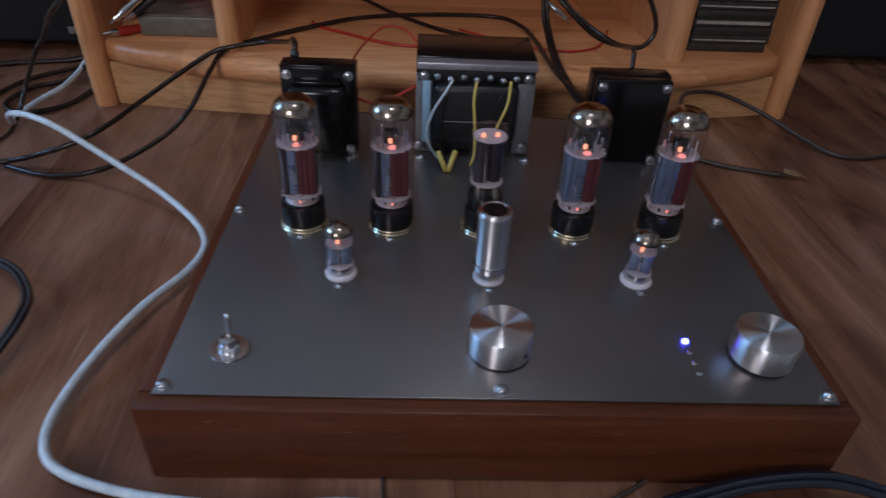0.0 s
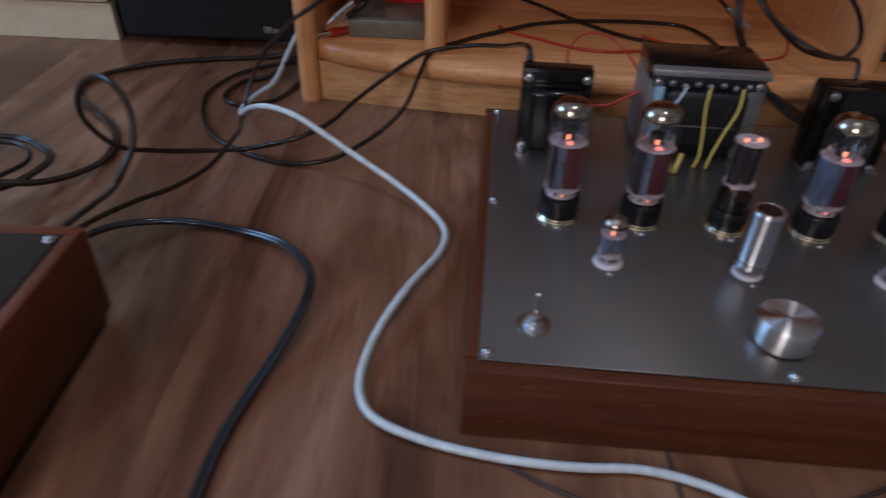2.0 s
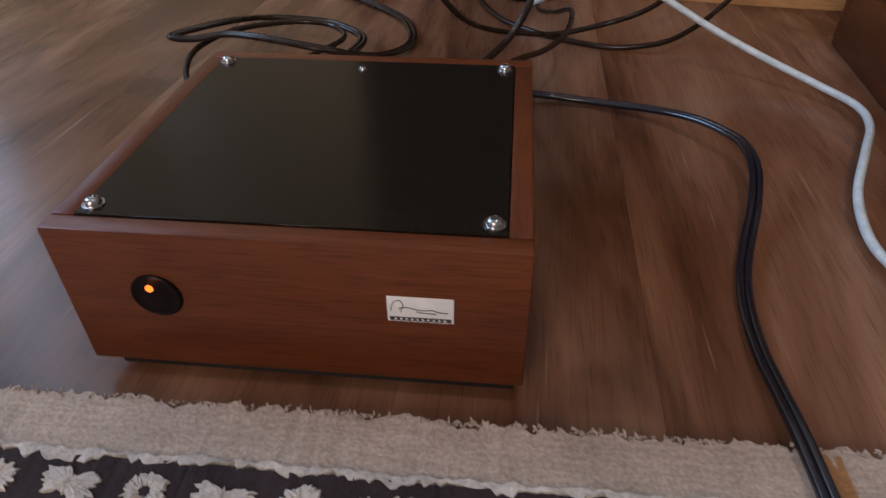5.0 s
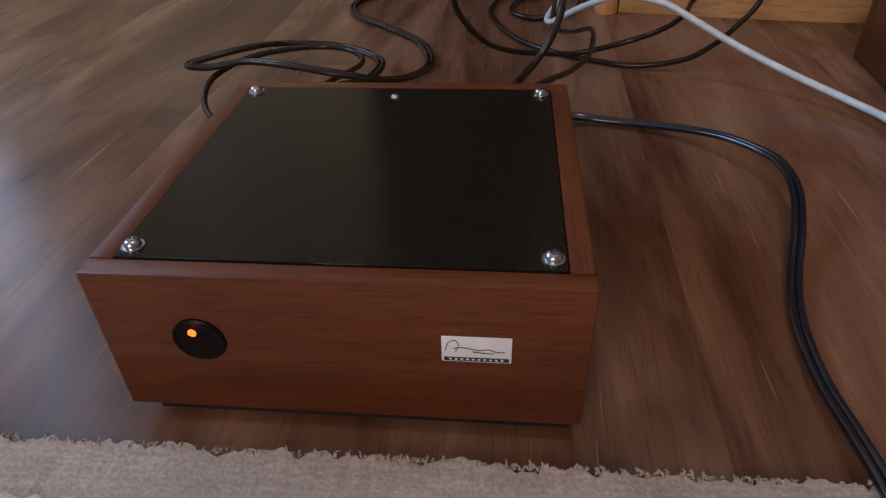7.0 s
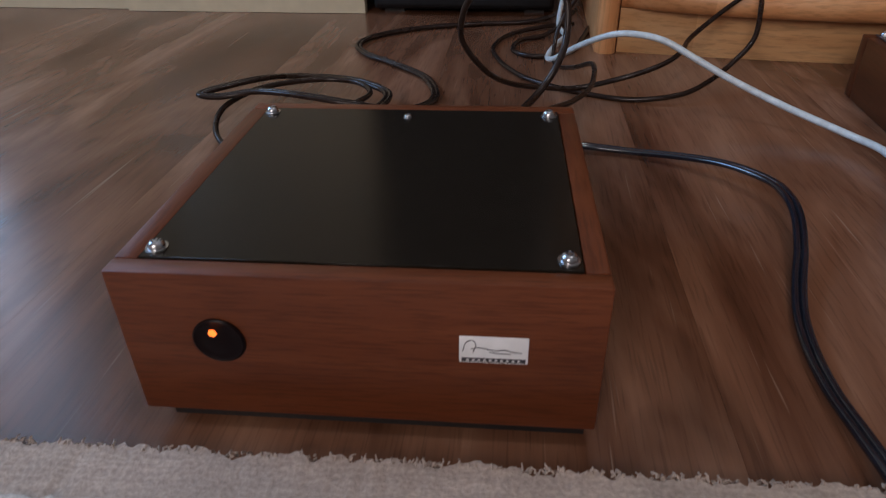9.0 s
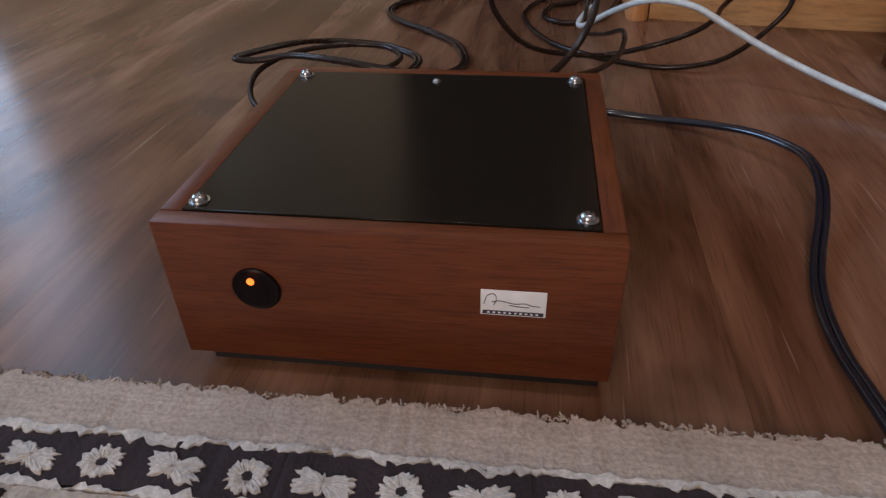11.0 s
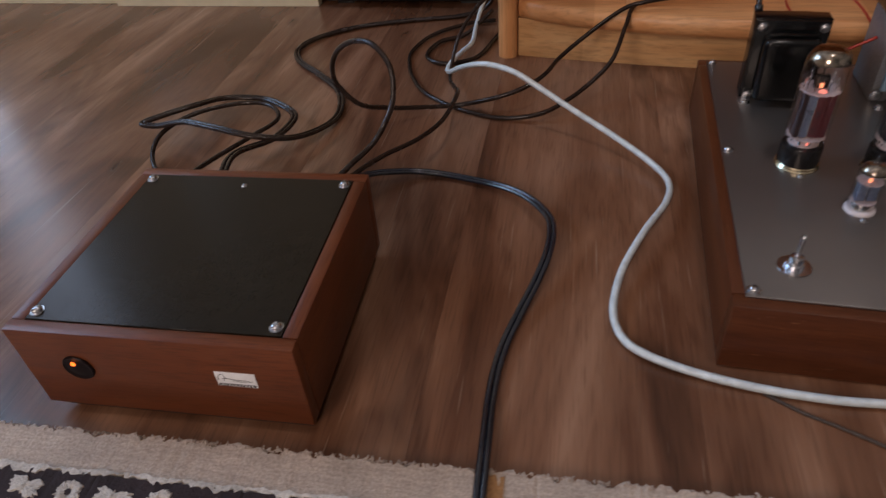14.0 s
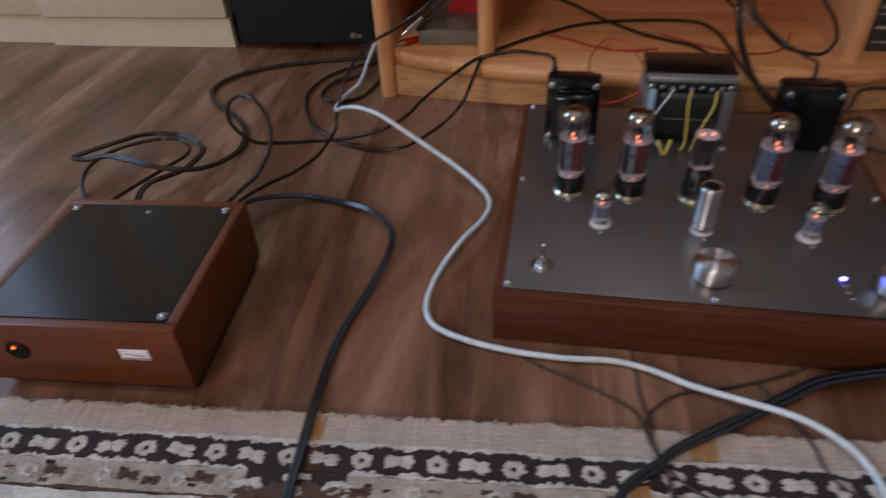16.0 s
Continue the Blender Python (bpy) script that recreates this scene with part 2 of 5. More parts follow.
vinyl_black = speckled("black_vinyl", (0.005, 0.005, 0.007), 300, 0.3, 0.45, bump=0.2)
cloth_black = speckled("black_grille_cloth", (0.004, 0.004, 0.006), 900, 0.4, 0.8, bump=0.4)
label_white = speckled("printed_label", (0.85, 0.86, 0.88), 200, 0.04, 0.35)
ink = material("dark_ink", (0.03, 0.03, 0.04), 0.5)
white_frame = speckled("white_window_paint", (0.78, 0.77, 0.74), 50, 0.05, 0.4)
case_dark = speckled("dark_disc_case", (0.035, 0.032, 0.028), 150, 0.3, 0.25)
case_light = speckled("pale_case_spine", (0.34, 0.31, 0.27), 90, 0.25, 0.4)
red_card = speckled("red_card", (0.50, 0.02, 0.02), 80, 0.12, 0.45)
grey_case = speckled("grey_device_shell", (0.16, 0.15, 0.12), 80, 0.2, 0.35)


def emitter(name, colour, power):
    m = bpy.data.materials.new(name)
    m.use_nodes = True
    nt = m.node_tree
    nt.nodes.remove(nt.nodes["Principled BSDF"])
    e = nt.nodes.new("ShaderNodeEmission")
    e.inputs[0].default_value, e.inputs[1].default_value = (*colour, 1), power
    nt.links.new(e.outputs[0], nt.nodes["Material Output"].inputs[0])
    return m


heater_glow = emitter("heater_glow", (1.0, 0.30, 0.13), 2.2)
heater_dim = emitter("heater_glow_dim", (1.0, 0.27, 0.19), 1.5)
led_blue = emitter("blue_led", (0.07, 0.06, 1.0), 48.0)
led_amber = emitter("amber_led", (1.0, 0.17, 0.02), 3.2)


def thin_glass(name, tint=(1, 1, 1), edge=0.9):
    """Clear thin-walled glass: it lets the view through and mirrors by the angle."""
    m = bpy.data.materials.new(name)
    m.use_nodes = True
    nt = m.node_tree
    nt.nodes.remove(nt.nodes["Principled BSDF"])
    t, g = nt.nodes.new("ShaderNodeBsdfTransparent"), nt.nodes.new("ShaderNodeBsdfGlossy")
    t.inputs[0].default_value = (*tint, 1)
    g.inputs["Roughness"].default_value = 0.03
    f, x = nt.nodes.new("ShaderNodeLayerWeight"), nt.nodes.new("ShaderNodeMixShader")
    p, q = nt.nodes.new("ShaderNodeMath"), nt.nodes.new("ShaderNodeMapRange")
    p.operation = "POWER"
    p.inputs[1].default_value = 4.0
    q.inputs["To Min"].default_value, q.inputs["To Max"].default_value = 0.055, edge
    f.inputs["Blend"].default_value = 0.5
    nt.links.new(f.outputs["Facing"], p.inputs[0])
    nt.links.new(p.outputs[0], q.inputs["Value"])
    nt.links.new(q.outputs[0], x.inputs[0])
    nt.links.new(t.outputs[0], x.inputs[1])
    nt.links.new(g.outputs[0], x.inputs[2])
    nt.links.new(x.outputs[0], nt.nodes["Material Output"].inputs[0])
    return m


tube_glass = thin_glass("tube_glass", (0.97, 0.97, 0.97), 0.75)
pane_glass = thin_glass("window_glass")


def pile(name, colour, amount=0.25, rows=0.0):
    """Tufted wool; rows: how clearly the weave runs in rows along the edge."""
    m = material(name, colour, 0.95)
    v = coords(m)
    tuft, tone = noise_tex(m, v, 480, 2, 0.5), noise_tex(m, v, 45, 4, 0.6)
    weave = noise_tex(m, coords(m, (40, 520, 40)), 1.0, 2, 0.5)
    c1 = ramp(m, tuft, [(0.3, tuple(c * 0.78 for c in colour)), (0.7, tuple(min(1, c * 1.12) for c in colour))])
    c2 = blend(m, "MULTIPLY", 1.0, c1, ramp(m, tone, [(0.3, (1 - amount,) * 3), (0.7, (1.05,) * 3)]))
    c3 = blend(m, "MULTIPLY", rows, c2, ramp(m, weave, [(0.35, (0.72, 0.71, 0.7)), (0.65, (1.05,) * 3)]))
    link(m, c3, bsdf(m).inputs["Base Color"])
    add_bump(m, tuft, 0.6, 0.001)
    return m


pile_beige = pile("beige_pile", (0.495, 0.400, 0.330), 0.15, 0.45)
pile_white = pile("ivory_pile", (0.64, 0.59, 0.535), 0.35)
pile_dark = pile("dark_brown_pile", (0.034, 0.021, 0.023), 0.4)
pile_brown = pile("brown_pile", (0.11, 0.062, 0.042), 0.35)
pile_sand = pile("sand_pile", (0.47, 0.395, 0.325), 0.4)
pile_orange = pile("orange_mark_pile", (0.40, 0.21, 0.09))
pile_tan = pile("tan_mark_pile", (0.085, 0.038, 0.014), 0.4)


# ---- builders ----
def thing(name, label, category, m=None, group="", kind=""):
    ob = new(name)
    ob.empty_display_size = 0.02
    if m is not None:
        ob.matrix_world = m
    return tagged(ob, label, category, group, kind)


def mesh_of(bm, name, mat, smooth=None):
    me = bpy.data.meshes.new(name)
    bmesh.ops.recalc_face_normals(bm, faces=bm.faces)
    bm.to_mesh(me)
    bm.free()
    me.materials.append(mat)
    if smooth is not None:
        me.shade_smooth()
        if smooth < 180:
            me.set_sharp_from_angle(angle=radians(smooth))
    return me


def part(name, bm, mat, parent, label="", smooth=40, at=None):
    me = bm if isinstance(bm, bpy.types.Mesh) else mesh_of(bm, name, mat, smooth)
    ob = new(name, me)
    if parent is not None:
        ob.parent = parent
    if at is not None:
        ob.matrix_basis = at
    return tagged(ob, label)


def solo(name, bm, mat, label, category, m=None, group="", kind="", smooth=40):
    ob = new(name, mesh_of(bm, name, mat, smooth))
    if m is not None:
        ob.matrix_world = m
    return tagged(ob, label, category, group, kind)


def box(x0, x1, y0, y1, z0, z1, bevel=0.0, segs=2, bm=None):
    own = bmesh.new()
    r = bmesh.ops.create_cube(own, size=1.0)
    for v in own.verts:
        v.co = Vector((x0 + (v.co.x + 0.5) * (x1 - x0), y0 + (v.co.y + 0.5) * (y1 - y0), z0 + (v.co.z + 0.5) * (z1 - z0)))
    if bevel:
        bmesh.ops.bevel(own, geom=own.edges[:], offset=bevel, segments=segs, profile=0.5, affect="EDGES")
    if bm is None:
        return own
    me = bpy.data.meshes.new("tmp")
    own.to_mesh(me)
    own.free()
    bm.from_mesh(me)
    bpy.data.meshes.remove(me)
    return bm


def lathe(profile, segs=32, bm=None, at=(0, 0, 0), axis="z", wave=None):
    """A turned body from (radius, height) pairs. wave(angle, i) scales the radius."""
    bm = bm or bmesh.new()
    rings = []
    for i, (r, h) in enumerate(profile):
        ring = []
        for k in range(segs):
            a = 2 * math.pi * k / segs
            rr = r * (wave(a, i) if wave else 1.0)
            p = (rr * math.cos(a), rr * math.sin(a), h)
            if axis == "y":
                p = (p[0], -h, p[1])
            elif axis == "x":
                p = (h, p[0], p[1])
            ring.append(bm.verts.new((p[0] + at[0], p[1] + at[1], p[2] + at[2])))
        rings.append(ring)
    for a, b in zip(rings, rings[1:]):
        for k in range(segs):
            bm.faces.new((a[k], a[(k + 1) % segs], b[(k + 1) % segs], b[k]))
    if profile[0][0] > 1e-6:
        bm.faces.new(rings[0][::-1])
    if profile[-1][0] > 1e-6:
        bm.faces.new(rings[-1])
    bmesh.ops.remove_doubles(bm, verts=bm.verts, dist=1e-6)
    return bm


def glide(pts, steps=8):
    """A smooth line through the points."""
    P = [Vector(p) for p in pts]
    P = [2 * P[0] - P[1]] + P + [2 * P[-1] - P[-2]]
    out = []
    for i in range(1, len(P) - 2):
        a, b, c, d = P[i - 1:i + 3]
        for k in range(steps):
            t = k / steps
            out.append(0.5 * (2 * b + (c - a) * t + (2 * a - 5 * b + 4 * c - d) * t * t + (3 * b - a - 3 * c + d) * t ** 3))
    return out + [P[-2]]


def sweep(line, radius, sides=10, bm=None, flat=1.0):
    """A round cord along a line of points."""
    bm = bm or bmesh.new()
    rings, up = [], Vector((0, 0, 1))
    for i, p in enumerate(line):
        d = (line[min(i + 1, len(line) - 1)] - line[max(i - 1, 0)]).normalized()
        s = d.cross(up)
        s = s.normalized() if s.length > 0.05 else (rings_side if rings else Vector((1, 0, 0)))
        rings_side = s
        u = s.cross(d)
        rings.append([bm.verts.new(p + s * (radius * math.cos(2 * math.pi * k / sides)) + u * (radius * flat * math.sin(2 * math.pi * k / sides))) for k in range(sides)])
    for a, b in zip(rings, rings[1:]):
        for k in range(sides):
            bm.faces.new((a[k], a[(k + 1) % sides], b[(k + 1) % sides], b[k]))
    bm.faces.new(rings[0][::-1])
    bm.faces.new(rings[-1])
    return bm


def flat3(pts, z):
    return [(x, y, z) for x, y in pts]


def cable(name, pts, radius, mat, label, twin=0.0, sides=10, boot=()):
    """A cable; twin: the spacing of two strands that lie side by side; boot: which ends (0, -1) have a thicker sleeve."""
    line = glide(pts)
    ob = thing(name, label, "cable")
    for sgn in ((-0.5, 0.5) if twin else (0.0,)):
        shifted = []
        for i, p in enumerate(line):
            d = line[min(i + 1, len(line) - 1)] - line[max(i - 1, 0)]
            s = d.cross(Vector((0, 0, 1)))
            shifted.append(p + (s.normalized() if s.length > 1e-5 else Vector((1, 0, 0))) * twin * sgn)
        part("strand" if twin else "sheath", sweep(shifted, radius, sides), mat, ob, smooth=180)
    for end in boot:
        part("strain_relief", sweep(line[:4] if end == 0 else line[-4:], radius * 1.5 + twin * 0.5, sides), black_plastic, ob, smooth=180)
    return ob


# ---- the room ----
def wall(name, pieces, mat, label):
    bm = bmesh.new()
    for p in pieces:
        box(*p, bm=bm)
    return solo(name, bm, mat, label, "wall", kind="structure", smooth=None)


X0, X1, Y0, Y1, ZC = -2.75, 2.2, -2.6, 1.42, 2.5
wall("wall_north", [(X0 - 0.15, -2.43, Y1, Y1 + 0.2, 0, ZC), (-1.97, X1 + 0.15, Y1, Y1 + 0.2, 0, ZC), (-2.43, -1.97, Y1, Y1 + 0.2, 2.15, ZC)], plaster, "cream plastered wall behind the furniture")
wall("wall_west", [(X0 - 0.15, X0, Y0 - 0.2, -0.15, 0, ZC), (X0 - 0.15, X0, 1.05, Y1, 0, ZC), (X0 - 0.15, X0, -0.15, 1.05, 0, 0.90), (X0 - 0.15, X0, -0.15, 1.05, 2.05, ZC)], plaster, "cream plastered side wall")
wall("wall_east", [(X1, X1 + 0.15, Y0 - 0.2, Y1, 0, ZC)], plaster, "cream plastered side wall by the loudspeaker")
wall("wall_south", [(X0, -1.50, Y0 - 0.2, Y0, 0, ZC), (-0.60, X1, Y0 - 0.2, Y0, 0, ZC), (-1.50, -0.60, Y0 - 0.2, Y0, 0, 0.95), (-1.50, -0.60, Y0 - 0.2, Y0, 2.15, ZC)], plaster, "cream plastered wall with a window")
wall("ceiling", [(X0 - 0.15, X1 + 0.15, Y0 - 0.2, Y1 + 0.2, ZC, ZC + 0.15)], ceiling_paint, "plain white painted ceiling")
tagged(bpy.data.objects["ceiling"], category="ceiling")
wall("ground", [(X0 - 0.15, X1 + 0.15, Y0 - 0.2, Y1 + 0.2, -0.12, -0.010)], plaster, "grey screed under the laminate boards")
tagged(bpy.data.objects["ground"], category="ground")


def glazed(name, x0, x1, m, z0, z1, label, category):
    ob = thing(name, label, category, m, kind="structure")
    w, h, f = (x1 - x0) / 2, z1 - z0, 0.07
    bm = box(-w, -w + f, -0.03, 0.03, 0, h, 0.004)
    for p in ((w - f, w, 0, h), (-w + f, w - f, 0, f), (-w + f, w - f, h - f, h)):
        box(p[0], p[1], -0.03, 0.03, p[2], p[3], 0.004, bm=bm)
    part("window_frame", bm, white_frame, ob)
    p = part("pane", box(-w + f, w - f, -0.003, 0.003, f, h - f), pane_glass, ob)
    p.visible_shadow = False
    return ob


glazed("door_1", -2.427, -1.973, pose(-2.20, Y1 + 0.10, 0.0), 0.0, 2.147, "narrow white glazed balcony door in daylight", "door")
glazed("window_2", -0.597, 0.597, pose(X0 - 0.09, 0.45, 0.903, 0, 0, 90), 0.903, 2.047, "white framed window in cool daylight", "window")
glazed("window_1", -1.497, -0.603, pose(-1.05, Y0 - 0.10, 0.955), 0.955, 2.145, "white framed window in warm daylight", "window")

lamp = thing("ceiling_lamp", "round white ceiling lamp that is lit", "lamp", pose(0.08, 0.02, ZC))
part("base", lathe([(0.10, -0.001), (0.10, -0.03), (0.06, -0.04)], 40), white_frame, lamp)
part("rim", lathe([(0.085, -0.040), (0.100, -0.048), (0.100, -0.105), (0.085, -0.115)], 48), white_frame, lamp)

# ---- the carpet: woven bands along its edge, parallel to the edge ----
CARPET = pose(-0.23, 0.1145, 0.0, 0, 0, 4.4)


def ragged_strip(v0, v1, z0, z1, jag0, jag1, u0=-1.5, u1=1.5, step=0.0022, seed=1, lean=0.0):
    """A strip of pile from v0 to v1 (towards the room's middle), with uneven edges and a slightly uneven top."""
    rnd = random.Random(seed)
    n = int((u1 - u0) / step)
    bm = bmesh.new()
    prev = None
    a = b = 0.0
    for i in range(n + 1):
        u = u0 + i * step
        a = 0.55 * a + rnd.uniform(-1, 1) * jag0
        b = 0.55 * b + rnd.uniform(-1, 1) * jag1
        e0, e1 = -(v0 + a), -(v1 + b)
        za, zb = z1 + rnd.uniform(-0.0006, 0.0006), z1 + rnd.uniform(-0.0006, 0.0006)
        row = [bm.verts.new((u, e0, z0)), bm.verts.new((u, e0 - 0.0006, za)), bm.verts.new((u, (e0 + e1) / 2, (za + zb) / 2 + rnd.uniform(-0.0004, 0.0004))), bm.verts.new((u, e1 + 0.0006, zb)), bm.verts.new((u, e1, z0))]
        if prev:
            for k in range(4):
                bm.faces.new((prev[k], row[k], row[k + 1], prev[k + 1]))
        prev = row
    return bm


carpet = thing("carpet", "beige, ivory and dark brown patterned woven carpet", "carpet", CARPET)
part("backing", box(-1.5, 1.5, -2.2, -0.004, 0.001, 0.0035), pile_beige, carpet)
part("selvage", ragged_strip(0.0, 0.031, 0.0, 0.0062, 0.0023, 0.0006, seed=2), pile_beige, carpet, "plain beige edge with a frayed rim")
part("white_stripe", ragged_strip(0.0285, 0.0332, 0.002, 0.0074, 0.0010, 0.0024, seed=3), pile_white, carpet)
part("dark_band", ragged_strip(0.0315, 0.0585, 0.002, 0.0068, 0.0005, 0.0005, seed=4), pile_dark, carpet, "dark brown band with pale flowers")
MEDALLIONS = (-0.700, -0.086, 0.528)
_ends = [-1.5] + [m + d for m in MEDALLIONS for d in (-0.042, 0.042)] + [1.5]
for _k in range(0, len(_ends), 2):
    part("white_stripe", ragged_strip(0.0568, 0.0610, 0.002, 0.0075, 0.0022, 0.0012, _ends[_k], _ends[_k + 1], seed=5 + _k), pile_white, carpet)
    part("sand_band", ragged_strip(0.060, 0.086, 0.002, 0.0070, 0.0005, 0.001, _ends[_k], _ends[_k + 1], seed=6 + _k), pile_sand, carpet, "mottled sand-coloured band")
for m in MEDALLIONS:
    part("medallion_ground", ragged_strip(0.0575, 0.0875, 0.002, 0.0068, 0.0006, 0.001, m - 0.0425, m + 0.0425, seed=40), pile_dark, carpet, "dark brown ground of a medallion")
part("brown_stripe", ragged_strip(0.0855, 0.0885, 0.002, 0.0071, 0.001, 0.001, seed=7), pile_brown, carpet)
part("field", ragged_strip(0.088, 2.2, 0.002, 0.0070, 0.0012, 0.0, step=0.01, seed=8), pile_white, carpet, "ivory middle field")


def tufts(n, seed):
    """Loose threads along the frayed rim."""
    rnd = random.Random(seed)
    bm = bmesh.new()
    for _ in range(n):
        u, a, ln = rnd.uniform(-0.75, 0.75), rnd.gauss(math.pi / 2, 0.5), rnd.uniform(0.0008, 0.0032)
        w, z = rnd.uniform(0.0003, 0.0007), rnd.uniform(0.003, 0.0068)
        base = Vector((u, -rnd.uniform(0.0, 0.003), z))
        tip = base + Vector((math.cos(a) * ln, math.sin(a) * ln, rnd.uniform(-0.003, 0.001)))
        tip.z = max(tip.z, 0.0008)
        mid = base.lerp(tip, 0.5) + Vector((rnd.uniform(-0.001, 0.001), 0, 0.0008))
        sweep([base, mid, tip], w, 4, bm=bm)
    return bm


tagged(part("fringe", tufts(2300, 5), pile_beige, carpet, "short frayed pale threads"), kind="stuff")


def fuzzy(cx, cy, outline, hole, rnd, z):
    """A tufted motif: an uneven outline, a dark eye if hole > 0, and a slightly rough top."""
    bm = bmesh.new()
    n = len(outline)
    rings = []
    for q, dz in ((1.0, -0.0016), (0.93, -0.0002), (0.6, 0.0), (max(hole, 0.03), 0.0 if hole < 0.05 else -0.0010)):
        rings.append([bm.verts.new((cx + x * q * (1 + rnd.uniform(-0.05, 0.05)), cy + y * q * (1 + rnd.uniform(-0.05, 0.05)), z + dz + rnd.uniform(-0.0003, 0.0003))) for x, y in outline])
    for a, b in zip(rings, rings[1:]):
        for k in range(n):
            bm.faces.new((a[k], a[(k + 1) % n], b[(k + 1) % n], b[k]))
    if hole < 0.05:
        bm.faces.new(rings[-1])
    return bm


def blob_flower(cx, cy, r, petals, depth, hole, rnd, z):
    n, ph = 54, rnd.uniform(0, 6)
    out = []
    for k in range(n):
        a = 2 * math.pi * k / n
        w = r * (1 + depth * math.cos(petals * a + ph) + rnd.uniform(-0.19, 0.19))
        out.append((w * math.cos(a), w * math.sin(a) * 0.92))
    return fuzzy(cx, cy, out, hole, rnd, z)


def bow(cx, cy, r, rnd, z):
    n, tilt = 54, rnd.uniform(-0.5, 0.5)
    out = []
    for k in range(n):
        a = 2 * math.pi * k / n
        w = r * (0.60 + 0.52 * abs(math.cos(a + tilt)) ** 1.5 - 0.17 * math.cos(4 * a + tilt) + rnd.uniform(-0.19, 0.19))
        out.append((w * 1.2 * math.cos(a), w * 0.74 * math.sin(a)))
    return fuzzy(cx, cy, out, 0.0, rnd, z)


_r = random.Random(11)
for _i in range(-24, 25):
    u = _i * 0.03185 - 0.0035
    if _i % 2:
        part("flower", blob_flower(u, -0.0458, 0.0090, 5, 0.05, 0.26, _r, 0.0080), pile_white, carpet, smooth=None)
    else:
        part("flower", bow(u, -0.0458 + _r.uniform(-0.001, 0.001), 0.0104, _r, 0.0080), pile_white, carpet, smooth=None)
for _i in range(-13, 14):
    u = _i * 0.066 + 0.012
    part("flower", blob_flower(u, -0.0735, 0.0075, 6, 0.1, 0.42, _r, 0.0082), pile_white, carpet, smooth=None)
    for du, s in ((0.022, 0.0085), (0.043, 0.0068)):
        part("leaf", bow(u + du, -0.073 + _r.uniform(-0.004, 0.004), s, _r, 0.0078), pile_brown if _r.random() < 0.6 else pile_beige, carpet, smooth=None)
for _i in range(90):
    part("leaf", bow(_r.uniform(-0.75, 0.75), -_r.uniform(0.063, 0.085), _r.uniform(0.0022, 0.0042), _r, 0.0078), _r.choice((pile_brown, pile_dark, pile_white, pile_beige)), carpet, smooth=None)
for m in MEDALLIONS:
    for du, dv, s in ((-0.026, 0.084, 0.0215), (0.024, 0.081, 0.0200), (-0.002, 0.098, 0.0185)):
        part("leaf", bow(m + du, -dv, s * 1.12, _r, 0.0076), pile_white, carpet, smooth=None)
        part("leaf", bow(m + du, -dv, s * 0.92, _r, 0.0083), pile_brown, carpet, "brown leaf with a pale rim", smooth=None)
    for du, dv in ((-0.006, 0.0655), (0.002, 0.075), (0.006, 0.064)):
        part("leaf", bow(m + du, -dv, 0.0050, _r, 0.0079), pile_white, carpet, smooth=None)
for _i in range(40):
    part("leaf", bow(_r.uniform(-0.8, 0.8), -_r.uniform(0.105, 0.35), 0.011, _r, 0.0079), pile_brown if _r.random() < 0.5 else pile_sand, carpet, smooth=None)
for u, half, v0, v1, z, mat in ((-0.0795, 0.0065, 0.0030, 0.0290, 0.0068, pile_orange), (-0.0745, 0.0075, 0.0325, 0.0580, 0.0074, pile_tan), (0.2480, 0.0110, 0.0060, 0.0280, 0.0068, pile_orange), (0.1920, 0.0085, 0.0545, 0.0650, 0.0086, pile_orange)):
    part("pile_mark", ragged_strip(v0, v1, 0.004, z, 0.0010, 0.0008, u - half, u + half, seed=21), mat, carpet, "orange mark on the pile")

# ---- the valve amplifier ----
PL = 0.0630
AX0, AX1, AY0, AY1 = -0.1695, 0.2375, 0.2255, 0.6200
amp = thing("valve_amplifier", "valve amplifier in a dark walnut case with a steel plate", "amplifier")
T = 0.0135
part("front_board", box(AX0, AX1, AY0, AY0 + T, 0.001, PL - 0.002, 0.0014), dark_walnut_x, amp)
part("back_board", box(AX0, AX1, AY1 - T, AY1, 0.001, PL - 0.002, 0.0014), dark_walnut_x, amp)
for x in (AX0, AX1 - T):
    part("side_board", box(x, x + T, AY0 + T + 0.0002, AY1 - T - 0.0002, 0.001, PL - 0.002, 0.0014), dark_walnut_y, amp)
part("base_board", box(AX0 + T, AX1 - T, AY0 + T, AY1 - T, 0.004, 0.010), black_plastic, amp)
part("top_plate", box(AX0 + 0.0085, AX1 - 0.0085, AY0 + 0.0095, AY1 - 0.0085, PL - 0.0019, PL, 0.0006, 2), steel_plate, amp, "dark brushed steel plate")


def screw_mesh(r, h, name="screw"):
    bm = lathe([(r * 0.98, 0), (r, h * 0.25), (r * 0.93, h * 0.62), (r * 0.66, h * 0.9), (r * 0.50, h * 0.98), (r * 0.46, h * 0.72), (0, h * 0.70)], 20)
    lathe([(r * 1.28, -0.0001), (r * 1.28, h * 0.16), (r * 0.9, h * 0.17)], 20, bm=bm)
    for a, b in ((r * 0.5, r * 0.10), (r * 0.10, r * 0.5)):
        box(-a, a, -b, b, h * 0.6, h * 0.93, bm=bm)
    return mesh_of(bm, name, zinc, 40)


